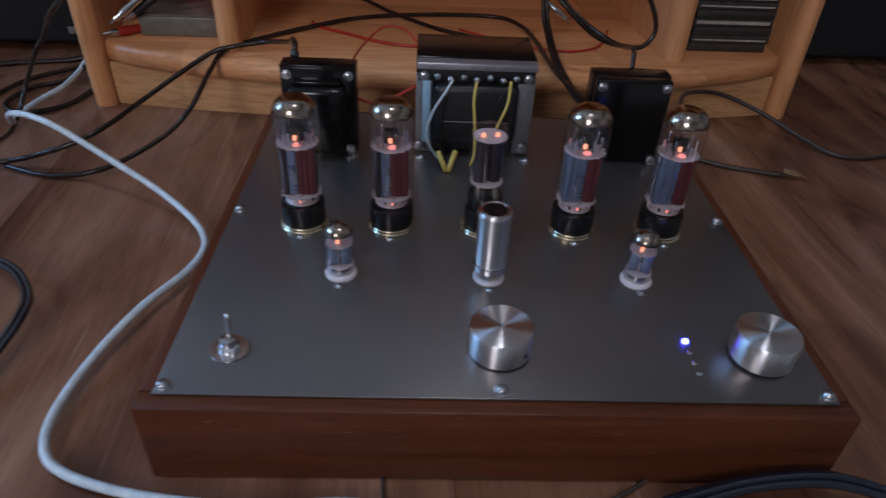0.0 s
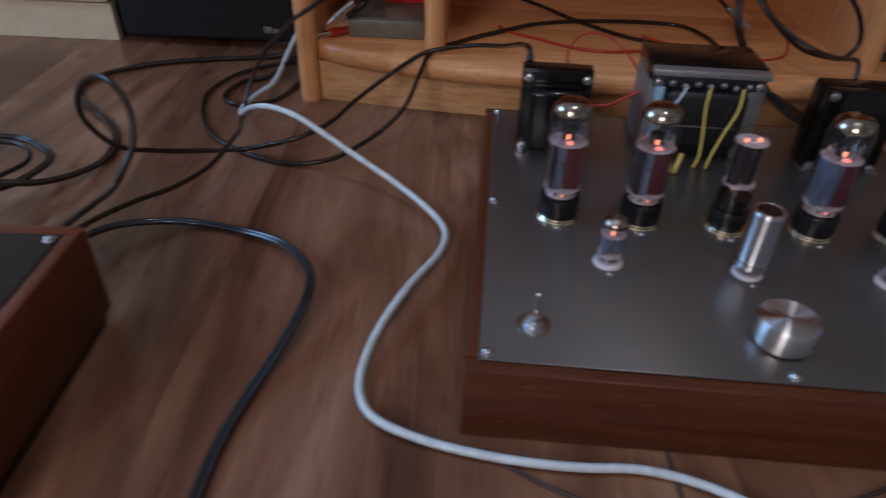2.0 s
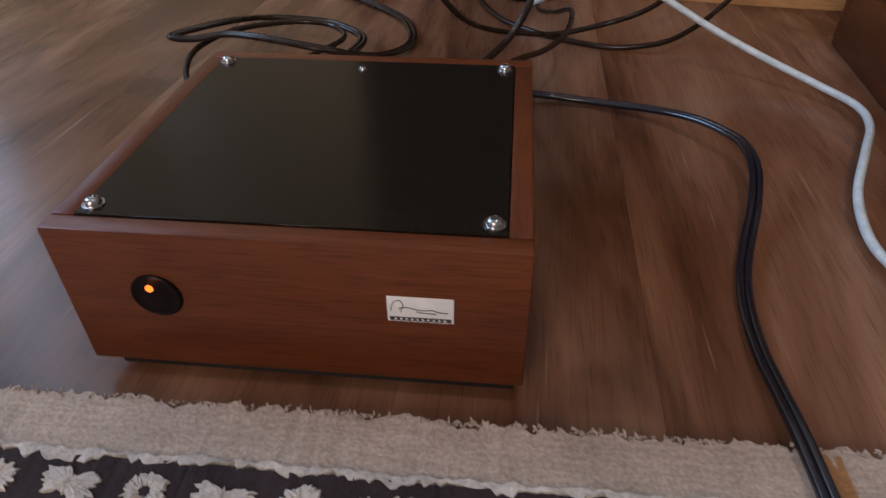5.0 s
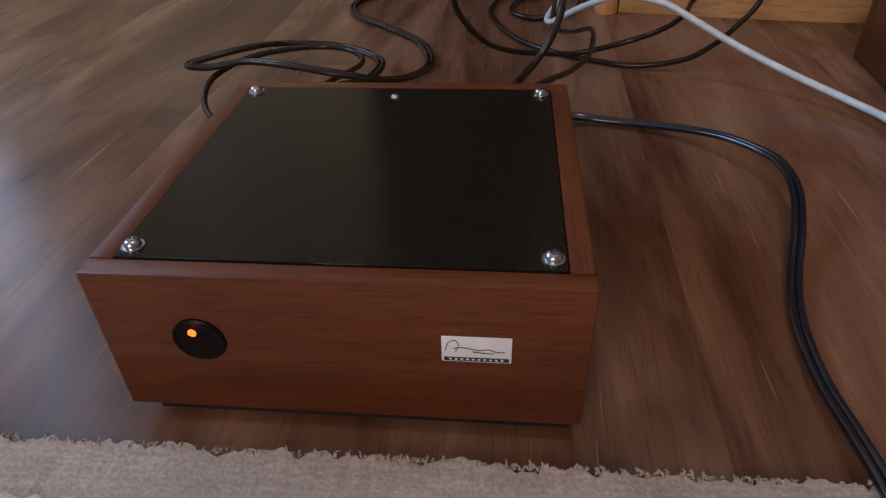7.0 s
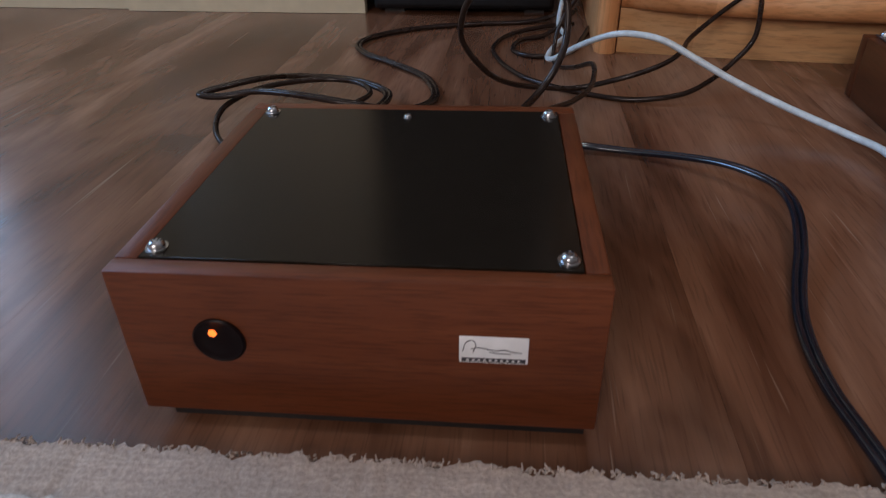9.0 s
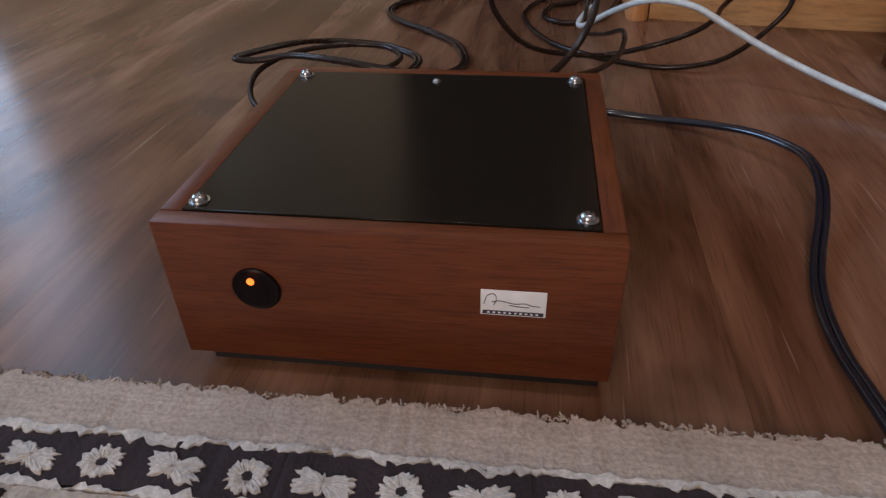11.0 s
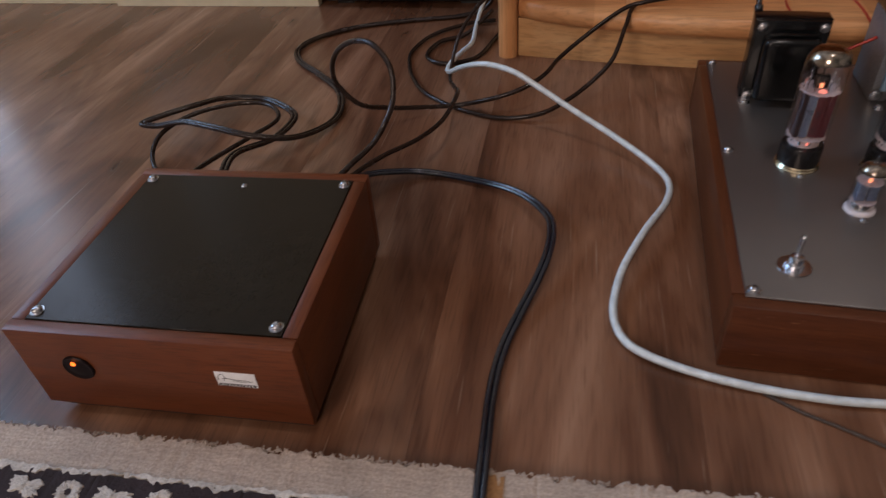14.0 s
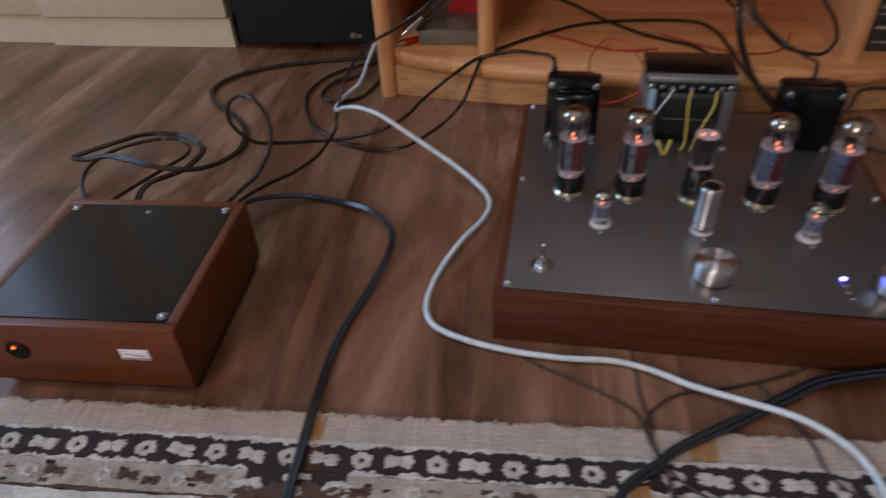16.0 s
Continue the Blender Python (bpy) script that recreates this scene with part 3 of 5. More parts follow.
big_screw, small_screw = screw_mesh(0.0037, 0.0036), screw_mesh(0.0022, 0.0019, "small_screw")
for x in (-0.156, 0.034, 0.224):
    for y in (0.241, 0.424, 0.606):
        if (x, y) != (0.034, 0.424):
            part("screw", big_screw, None, amp, at=pose(x, y, PL))

# sockets on the plate
POWER = [(-0.103, 0.4085), (-0.0365, 0.4085), (0.1022, 0.4085), (0.1705, 0.4085)]
RECT = (0.0335, 0.4085)
NOVAL = [(-0.0685, 0.3465), (0.0340, 0.3455), (0.1378, 0.3455)]
ring = mesh_of(lathe([(0.0150, 0), (0.0178, 0), (0.0180, 0.0010), (0.0172, 0.0020), (0.0174, 0.0034), (0.0168, 0.0042), (0.0150, 0.0043)], 36), "socket_ring", brass, 40)
for x, y in POWER + [RECT]:
    part("socket_ring", ring, None, amp, "gilt socket ring", at=pose(x, y, PL))
    part("screw", small_screw, None, amp, at=pose(x, y - 0.0205, PL))
    part("screw", small_screw, None, amp, at=pose(x, y + 0.0205, PL))
small_socket = mesh_of(lathe([(0.0096, 0), (0.0110, 0), (0.0111, 0.0012), (0.0105, 0.0024), (0.0096, 0.0028)], 32), "valve_socket", ceramic, 40)
for x, y in NOVAL:
    part("valve_socket", small_socket, None, amp, "white ceramic socket", at=pose(x, y, PL))
    for s in (-1, 1):
        part("screw", small_screw, None, amp, at=pose(x, y + s * 0.0148, PL))


def knob(cx, cy):
    k = part("knob", lathe([(0.0160, 0.0015), (0.0186, 0.0018), (0.0192, 0.0028), (0.0194, 0.0190), (0.0188, 0.0204), (0.0186, 0.0205), (0.0020, 0.0203), (0, 0.0203)], 64), aluminium, amp, "turned aluminium knob", at=pose(cx, cy, PL))
    part("grub_screw", lathe([(0, 0.0), (0.0017, 0.0), (0.0017, 0.0004), (0, 0.0004)], 14, axis="y"), ink, k, at=pose(0.0138, -0.0136, 0.009, 0, 0, 45))
    part("pointer", box(-0.0004, 0.0004, 0.0, 0.0150, 0.0203, 0.02045), ink, k, "engraved pointer line", at=pose(0, 0, 0, 0, 0, 50))
    part("shaft_collar", lathe([(0.0165, 0), (0.0165, 0.002)], 40), black_plastic, k)
    return k


knob(0.0352, 0.2735)
knob(0.1960, 0.2720)
for i, y in enumerate((0.2840, 0.2745, 0.2655, 0.2570)):
    hole = part("indicator", lathe([(0.0020, 0.0), (0.0020, 0.0009), (0.0014, 0.0018), (0, 0.0022)] if i == 0 else [(0.0019, 0.0), (0.0020, 0.0004), (0.0014, 0.0009), (0, 0.0011)], 20), led_blue if i == 0 else polished, amp, "lit blue indicator" if i == 0 else "unlit indicator", at=pose(0.1535, y, PL))

switch = part("toggle_switch", lathe([(0.0095, 0.0), (0.0115, 0.0002), (0.0115, 0.0010), (0.0065, 0.0011), (0.0064, 0.0042), (0.0048, 0.0046), (0.0046, 0.0092), (0.0026, 0.0098), (0, 0.0098)], 6 * 6), can_metal, amp, "nickel toggle switch", at=pose(-0.1262, 0.2700, PL))
part("lever", lathe([(0.0013, 0.006), (0.0015, 0.014), (0.0019, 0.0225), (0.0017, 0.0245), (0.0008, 0.0254), (0, 0.0255)], 16), polished, switch, at=pose(0, 0.001, 0.0, -6, 3, 0))
part("nut", lathe([(0.0066, 0.0011), (0.0068, 0.0016), (0.0066, 0.0040), (0.0055, 0.0041)], 6), zinc, switch)


# output transformer with bell ends (the first) and with a smooth cover (the second)
def bolt(parent, x, y, z, r=0.0032):
    b = part("bolt", lathe([(r * 1.35, 0), (r * 1.35, 0.0008), (r, 0.0009), (r * 0.98, 0.0026), (r * 0.6, 0.0032), (0, 0.0033)], 16, axis="y"), zinc, parent, at=pose(x, y, z))
    return b


def output_transformer(x0, x1, yf, depth, smooth_cover):
    tr = part("output_transformer", box(x0, x1, yf + 0.012, yf + depth * 0.62, PL + 0.0002, PL + 0.0790, 0.0008), black_gloss, amp, "black enamelled output transformer")
    w = x1 - x0
    if smooth_cover:
        part("cover", box(x0 + 0.001, x1 - 0.001, yf, yf + 0.0118, PL + 0.002, PL + 0.0785, 0.0022, 3), black_gloss, tr)
    else:
        part("flange", box(x0 + 0.001, x1 - 0.001, yf + 0.008, yf + 0.0118, PL + 0.001, PL + 0.0785, 0.0012), black_gloss, tr)
        part("bell", box(x0 + 0.008, x1 - 0.008, yf - 0.010, yf + 0.0079, PL + 0.006, PL + 0.0665, 0.0055, 3), black_gloss, tr)
        part("bell_step", box(x0 + 0.012, x1 - 0.012, yf - 0.002, yf + 0.0079, PL + 0.0667, PL + 0.0700, 0.0012), black_gloss, tr)
    part("rear_bell", box(x0 + 0.006, x1 - 0.006, yf + depth * 0.62 + 0.0002, yf + depth, PL + 0.004, PL + 0.0740, 0.0050, 3), black_gloss, tr)
    yb = yf if smooth_cover else yf + 0.008
    for dx in (0.006, w - 0.006):
        for z in (0.0045, 0.0725):
            bolt(tr, x0 + dx, yb - 0.0001, PL + z)
    for dx in (0.004, w - 0.004):
        part("foot", box(x0 + dx - 0.005, x0 + dx + 0.005, yf - 0.004, yf + 0.012, PL, PL + 0.0014, 0.0004), zinc, tr)
        part("screw", small_screw, None, tr, at=pose(x0 + dx, yf - 0.0005, PL + 0.0014))
    return tr


output_transformer(-0.1370, -0.0725, 0.5160, 0.050, False)
output_transformer(0.1325, 0.2005, 0.5190, 0.048, True)

# power transformer with its terminal strip and wires
PX0, PX1, PY0, PY1 = -0.0210, 0.0830, 0.5240, 0.5960
pt = part("power_transformer", box(PX0, PX1, PY0 + 0.012, PY1, PL + 0.0730, PL + 0.0880, 0.0010), black_gloss, amp, "open-frame power transformer with soldered terminals")
for x0, x1 in ((PX0, PX0 + 0.0150), (PX1 - 0.0150, PX1)):
    part("core_limb", box(x0, x1, PY0 + 0.006, PY1 - 0.004, PL + 0.0002, PL + 0.0728, 0.0008), lamination, pt, "grey laminated core limb")
part("core_foot", box(PX0 + 0.0152, PX1 - 0.0152, PY0 + 0.008, PY1 - 0.004, PL + 0.0002, PL + 0.0140, 0.0008), coil_black, pt)
part("frame_rail", box(PX0 + 0.0005, PX1 - 0.0005, PY0 - 0.001, PY0 + 0.0118, PL + 0.0810, PL + 0.0870, 0.0010), rail_steel, pt, "grey steel frame rail")
part("terminal_board", box(PX0 + 0.002, PX1 - 0.002, PY0 + 0.004, PY0 + 0.0118, PL + 0.0690, PL + 0.0808, 0.0006), black_plastic, pt)
part("coil", box(PX0 + 0.0155, PX1 - 0.0155, PY0 - 0.006, PY1 - 0.010, PL + 0.0142, PL + 0.0688, 0.0055, 3), coil_black, pt, "black taped winding")
part("coil_tape", box(PX0 + 0.022, PX1 - 0.022, PY0 - 0.0066, PY0 - 0.003, PL + 0.036, PL + 0.037, 0.0003), lamination, pt)
part("spacer", box(PX0 + 0.006, PX0 + 0.0128, PY0 + 0.0005, PY0 + 0.0058, PL + 0.0130, PL + 0.0700, 0.0005), blue_paper, pt, "pale blue insulating strip")
for i in range(9):
    x = PX0 + 0.007 + i * (PX1 - PX0 - 0.014) / 8
    if i in (0, 8):
        bolt(pt, x, PY0 + 0.0038, PL + 0.0735, 0.0033)
    else:
        part("terminal", lathe([(0.0017, 0), (0.0018, 0.004), (0.0027, 0.0045), (0.0028, 0.0068), (0.0014, 0.0082), (0, 0.0083)], 12, axis="y"), zinc, pt, at=pose(x, PY0 + 0.004, PL + 0.0742 + (0.001 if i % 2 else -0.001)))
for x in (PX0 + 0.004, PX1 - 0.006):
    bolt(pt, x, PY0 + 0.004, PL + 0.008, 0.0038)
    part("screw", big_screw, None, pt, at=pose(x + 0.002, PY0 - 0.008, PL))


def wire(pts, r, mat, parent, label="", name="wire"):
    return part(name, sweep(glide(pts, 6), r, 8), mat, parent, label, smooth=180)


yt = PY0 - 0.003
wire([(0.0105, yt, PL + 0.0735), (0.004, yt - 0.006, PL + 0.064), (-0.006, yt - 0.010, PL + 0.048), (-0.011, yt - 0.012, PL + 0.028), (-0.004, yt - 0.012, PL + 0.010), (0.003, yt - 0.012, PL + 0.003)], 0.0011, white_pvc, pt, "white wire")
wire([(0.031, yt, PL + 0.0738), (0.029, yt - 0.006, PL + 0.058), (0.031, yt - 0.010, PL + 0.035), (0.032, yt - 0.014, PL + 0.012), (0.0285, yt - 0.016, PL + 0.001)], 0.0012, yellow_pvc, pt, "yellow wire")
wire([(0.060, yt, PL + 0.0738), (0.058, yt - 0.006, PL + 0.055), (0.050, yt - 0.010, PL + 0.035), (0.043, yt - 0.014, PL + 0.015), (0.040, yt - 0.016, PL + 0.001)], 0.0012, yellow_pvc, pt, "yellow wire")
wire([(0.010, yt, PL + 0.072), (0.004, yt - 0.004, PL + 0.050), (0.002, yt - 0.008, PL + 0.020), (0.006, yt - 0.010, PL + 0.001)], 0.0010, black_pvc, pt, "black wire")
wire([(0.060, yt, PL + 0.072), (0.050, yt - 0.004, PL + 0.055), (0.046, yt - 0.008, PL + 0.030), (0.044, yt - 0.010, PL + 0.001)], 0.0008, black_pvc, pt, "black wire")
for a, b in (((-0.0005, 0.503, PL + 0.015), (0.0070, 0.492, PL + 0.0008)), ((0.0150, 0.503, PL + 0.016), (0.0085, 0.492, PL + 0.0008))):
    part("sleeve", sweep([Vector(a), Vector(a).lerp(Vector(b), 0.5), Vector(b)], 0.0023, 10), yellow_pvc, pt, "yellow insulating sleeve", smooth=180)


# ---- valves ----
def arc(r, z0, z1, n=8, squash=1.0):
    """Radii and heights of a dome from radius r at z0 up to the axis at z1."""
    return [(r * math.cos(math.pi / 2 * i / n) ** squash, z0 + (z1 - z0) * math.sin(math.pi / 2 * i / n)) for i in range(n + 1)]


def toothed(a, i):
    return 1.0 + (0.035 if math.sin(a * 16) > 0 else -0.035)


def flash_cap():
    """The silvered inside of the dome, with a drooping, wavy lower edge."""
    prof = arc(0.0157, 0.0880, 0.1024, 14, 0.55)[3:]
    bm = lathe(prof, 56)
    for vert in bm.verts:
        if vert.co.z < prof[1][1] + 1e-5:
            a = math.atan2(vert.co.y, vert.co.x)
            vert.co.z += 0.0009 * math.sin(4 * a + 0.8) + 0.0006 * math.sin(9 * a) - 0.0004
    return bm


def power_valve(cool):
    """cool: how much of the anode, from its first edge, has the painted blue reflection rather than the red-brown one.
    """
    v = thing("power_valve", "glowing glass power valve with a black base and silvered dome", "vacuum tube", group="power valves in a row")
    part("base", lathe([(0.0145, 0.0030), (0.0160, 0.0032), (0.0163, 0.0050), (0.0163, 0.0195), (0.0158, 0.0206), (0.0150, 0.0207)], 40), bakelite, v, "black bakelite base")
    g = part("glass", lathe([(0.0148, 0.0202), (0.0155, 0.0240), (0.0160, 0.0330), (0.0160, 0.0870)] + arc(0.0160, 0.0880, 0.1028, 12, 0.55)[1:], 48), tube_glass, v, "clear glass envelope", smooth=180)
    g.visible_shadow = False
    part("getter", flash_cap(), silver_flash, v, "silver getter flash", smooth=180)
    for z in (0.0282, 0.0682):
        part("mica", lathe([(0.0145, z), (0.0145, z + 0.0006), (0.0, z + 0.0006)], 96, wave=toothed), mica, v, "toothed mica disc", smooth=None)
    # one metal anode, split into sheets whose colours paint its blue and warm reflections
    for x0, x1, mt, tag in ((-0.0122, -0.0078, anode if cool > 0.5 else anode_dark, "anode wing"), (-0.0076, -0.0020 + 0.0040 * cool, anode, "anode plate with a blue reflection in its colour"), (-0.0018 + 0.0040 * cool, 0.0120, anode_warm_reflection, "anode plate with a red-brown reflection in its colour")):
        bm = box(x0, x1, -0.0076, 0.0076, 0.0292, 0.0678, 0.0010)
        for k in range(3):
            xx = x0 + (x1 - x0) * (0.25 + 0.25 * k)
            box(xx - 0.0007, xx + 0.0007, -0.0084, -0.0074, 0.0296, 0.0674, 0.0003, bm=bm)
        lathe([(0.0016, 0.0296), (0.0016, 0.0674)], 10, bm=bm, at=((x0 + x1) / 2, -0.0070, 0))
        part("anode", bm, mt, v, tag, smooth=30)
    for x in (-0.0118, 0.0118):
        part("support_rod", lathe([(0.0008, 0.024), (0.0008, 0.078)], 8, at=(x, 0, 0)), polished, v)
    part("cathode", box(-0.0022, 0.0004, -0.0050, -0.0036, 0.0712, 0.0752, 0.0005), heater_glow, v, "glowing heater end")
    part("heater", lathe([(0.0030, 0.0690), (0.0022, 0.0702), (0, 0.0712)], 16, at=(0.0006, -0.0066, 0)), heater_dim, v)
    part("top_cage", box(-0.0050, 0.0050, -0.0020, 0.0040, 0.0696, 0.0800, 0.0010), bakelite, v, "dark getter holder")
    part("stem", lathe([(0.0120, 0.0215), (0.0100, 0.0235), (0.0055, 0.0280)], 20), mica, v)
    for a in (0.5, 1.3, 2.2, 3.4, 4.1, 5.0, 5.8):
        part("getter_strap", box(-0.0006, 0.0006, -0.0002, 0.0002, 0.0, 0.0120, 0.0001, 1), polished, v, at=pose(0.0105 * math.cos(a), 0.0105 * math.sin(a), 0.0692, 0, 0, math.degrees(a) + 90))
    part("heater", box(-0.0006, 0.0006, -0.0105, -0.0095, 0.0230, 0.0280, 0.0003), heater_dim, v)
    bm = bmesh.new()
    for k in range(8):
        a = math.pi * 2 * k / 8 + 0.2
        lathe([(0.0012, 0.0225), (0.0012, 0.0288)], 6, bm=bm, at=(0.0095 * math.cos(a), 0.0095 * math.sin(a), 0))
    part("lead_wires", bm, polished, v)
    return v


def print_marks(v, r, z):
    """Faint lettering on the glass as plain bars, and a plain ring mark."""
    for i, (w, dz) in enumerate(((0.0022, 0.0), (0.0030, 0.003), (0.0018, 0.014), (0.0026, 0.017))):
        bm = bmesh.new()
        a0 = -math.pi / 2 - 0.10
        q = []
        for k in range(5):
            a = a0 + (k - 2) * w / r / 4
            q.append((bm.verts.new((r * math.cos(a), r * math.sin(a), z + dz)), bm.verts.new((r * math.cos(a), r * math.sin(a), z + dz + 0.0012))))
        for a, b in zip(q, q[1:]):
            bm.faces.new((a[0], b[0], b[1], a[1]))
        part("print", bm, ink, v)


for pair, turns, cool in ((POWER[:2], (2, 6), 0.2), (POWER[2:], (0, -4), 1.0)):
    valve = power_valve(cool)
    print_marks(valve, 0.01615, 0.038)
    valve.matrix_world = pose(*pair[0], PL, 0, 0, turns[0])
    copy_thing(valve, pose(*pair[1], PL, 0, 0, turns[1]))


def rectifier_valve():
    v = thing("rectifier_valve", "slim glass rectifier valve with a black base", "vacuum tube", pose(*RECT, PL, 0, 0, 10))
    part("base", lathe([(0.0135, 0.0030), (0.0142, 0.0034), (0.0145, 0.0060), (0.0145, 0.0180), (0.0138, 0.0190)], 36), bakelite, v)
    g = part("glass", lathe([(0.0128, 0.0185), (0.0135, 0.0230), (0.0135, 0.0790)] + arc(0.0135, 0.0790, 0.0865, 7, 0.6)[1:], 44), tube_glass, v, smooth=180)
    g.visible_shadow = False
    for z in (0.0412, 0.0770):
        part("mica", lathe([(0.0122, z), (0.0122, z + 0.0006), (0.0, z + 0.0006)], 44), mica, v, smooth=None)
    for x in (-0.0052, 0.0052):
        part("anode", lathe([(0.0050, 0.0420), (0.0050, 0.0765)], 14, at=(x, 0, 0)), anode_dark, v, "grey anode cylinder")
        part("heater", lathe([(0.0017, 0.0776), (0.0015, 0.0798), (0, 0.0800)], 10, at=(x, -0.001, 0)), heater_glow, v, "glowing heater end")
        part("heater", lathe([(0.0014, 0.0375), (0.0014, 0.0399)], 10, at=(x, -0.003, 0)), heater_dim, v)
    part("getter", lathe([(0.0126, 0.0200), (0.0128, 0.0235), (0.0128, 0.0310)], 36), black_gloss, v, "dark getter patch")
    for x in (-0.007, 0.006):
        part("support_rod", lathe([(0.0007, 0.02), (0.0007, 0.04)], 8, at=(x, -0.004, 0)), polished, v)
    return v


rectifier_valve()


def small_valve(x, y, turn):
    v = thing("small_valve", "small glass preamplifier valve with a pointed tip", "vacuum tube", pose(x, y, PL, 0, 0, turn), group="small valves in front")
    g = part("glass", lathe([(0.0088, 0.0034), (0.0097, 0.0050), (0.0100, 0.0090), (0.0100, 0.0330), (0.0094, 0.0368), (0.0075, 0.0396), (0.0045, 0.0412), (0.0024, 0.0426), (0.0017, 0.0450), (0.0008, 0.0482), (0, 0.0486)], 40), tube_glass, v, smooth=180)
    g.visible_shadow = False
    part("getter", lathe([(0.0095, 0.0345), (0.0089, 0.0370), (0.0070, 0.0392), (0.0042, 0.0407), (0.0015, 0.0414)], 32), silver_flash, v, "silver getter flash", smooth=180)
    for z in (0.0090, 0.0262):
        part("mica", lathe([(0.0090, z), (0.0090, z + 0.0005), (0, z + 0.0005)], 40, wave=toothed), mica, v, smooth=None)
    for dx in (-0.0040, 0.0040):
        part("anode", box(dx - 0.0032, dx + 0.0032, -0.0035, 0.0035, 0.0100, 0.0258, 0.0006), anode, v, "grey anode box")
    part("heater", lathe([(0.0011, 0.0268), (0.0012, 0.0292), (0, 0.0296)], 10, at=(-0.001, -0.002, 0)), heater_glow, v, "glowing heater end")
    part("stem", lathe([(0.0070, 0.0038), (0.0066, 0.0085)], 20), polished, v)
    return v


small_valve(*NOVAL[0], 5)
small_valve(*NOVAL[2], -20)

can = thing("shielded_valve", "small valve inside a tall bright metal screening can", "vacuum tube", pose(*NOVAL[1], PL))
part("can", lathe([(0.0106, 0.0085), (0.0113, 0.0088), (0.0114, 0.0120), (0.0111, 0.0130), (0.0111, 0.0515), (0.0114, 0.0520), (0.0115, 0.0545), (0.0108, 0.0556), (0.0084, 0.0557), (0.0080, 0.0551)], 48), aluminium, can, "bright screening can with an open top", smooth=35)
# closed dark disc: paints the shade inside the can's open top
part("opening_shade", lathe([(0.0079, 0.0560), (0.0078, 0.0505), (0.0030, 0.0500), (0, 0.0500)], 32), bakelite, can, "dark disc that paints the shade in the open top")
part("glass_foot", lathe([(0.0090, 0.0034), (0.0098, 0.0050), (0.0098, 0.0088)], 36), tube_glass, can, smooth=180)
part("pins", lathe([(0.0060, 0.0036), (0.0060, 0.0086)], 18), polished, can)
part("spring", lathe([(0.0104, 0.0128), (0.0118, 0.0132), (0.0118, 0.0142), (0.0112, 0.0146)], 36), polished, can)

# ---- the small walnut box ----
BW, BD, BZ0, BZ1 = 0.1012, 0.0980, 0.0105, 0.0860
unit = thing("power_supply_box", "small walnut box with a black lid and an amber indicator", "audio unit", pose(-0.5445, 0.2070, 0.0, 0, 0, 4.3))
W = 0.0104
part("front_board", box(-BW, BW, -BD, -BD + W, BZ0, BZ1, 0.0013), walnut_x, unit)
part("back_board", box(-BW, BW, BD - W, BD, BZ0, BZ1, 0.0013), walnut_x, unit)
for x in (-BW, BW - W):
    part("side_board", box(x, x + W, -BD + W + 0.0002, BD - W - 0.0002, BZ0, BZ1, 0.0013), walnut_y, unit)
part("lid", box(-BW + 0.0107, BW - 0.0107, -BD + 0.0107, BD - 0.0107, BZ1 - 0.0010, BZ1 + 0.0004, 0.0003, 1), black_plate, unit, "satin black metal lid")
part("bottom_plate", box(-BW + 0.010, BW - 0.004, -BD + 0.005, BD - 0.006, BZ0 - 0.0075, BZ0 - 0.0001), black_plastic, unit)
for x in (-0.082, 0.082):
    for y in (-0.080, 0.080):
        part("foot", lathe([(0.0085, 0), (0.0095, 0.001), (0.0090, BZ0 - 0.0076)], 24), black_plastic, unit, "black rubber foot", at=pose(x, y, 0.0))
for x, y in ((-0.0855, -0.0800), (0.0850, -0.0800), (-0.0855, 0.0800), (0.0850, 0.0800)):
    part("screw", big_screw, None, unit, at=pose(x, y, BZ1 + 0.0004))
part("screw", small_screw, None, unit, at=pose(0.0, 0.0745, BZ1 + 0.0004))
btn = part("push_button", lathe([(0.0112, 0.0), (0.0112, 0.0010), (0.0104, 0.0016), (0.0094, 0.0010), (0.0060, 0.0014), (0, 0.0020)], 40, axis="y"), button_gloss, unit, "round black button", at=pose(-0.0584, -BD, 0.0530))
part("indicator_lamp", lathe([(0.0018, 0.0), (0.0018, 0.0014), (0.0010, 0.0021), (0, 0.0022)], 16, axis="y"), led_amber, btn, "lit amber indicator", at=pose(-0.0016, -0.0004, 0.0046))
plate = part("label_plate", box(0.0422, 0.0702, -BD - 0.0009, -BD - 0.0001, 0.0475, 0.0610, 0.00035, 2), label_white, unit, "small silver-white maker's plate")
part("print_bar", box(0.0432, 0.0692, -BD - 0.00105, -BD - 0.00095, 0.0482, 0.0502), ink, plate, "dark bar with pale ticks")
for k in range(10):
    part("print_tick", box(0.0452 + k * 0.0023, 0.0463 + k * 0.0023, -BD - 0.00112, -BD - 0.00106, 0.0488, 0.0496), label_white, plate)
STROKES = (
    ((0.0437, 0.0535), (0.0450, 0.0580), (0.0478, 0.0592), (0.0490, 0.0565), (0.0478, 0.0530)),
    ((0.0470, 0.0548), (0.0500, 0.0556), (0.0535, 0.0550), (0.0570, 0.0543), (0.0610, 0.0548), (0.0640, 0.0538), (0.0675, 0.0536)),
    ((0.0545, 0.0535), (0.0580, 0.0530), (0.0630, 0.0528)),
)
for stroke in STROKES:
    part("print_stroke", sweep(glide([(x, -BD - 0.0010, z) for x, z in stroke], 5), 0.00020, 6), ink, plate)

# ---- the pine television bench ----
BENCH = pose(0.02, 0.769, 0.0, 0, 0, 1.8)
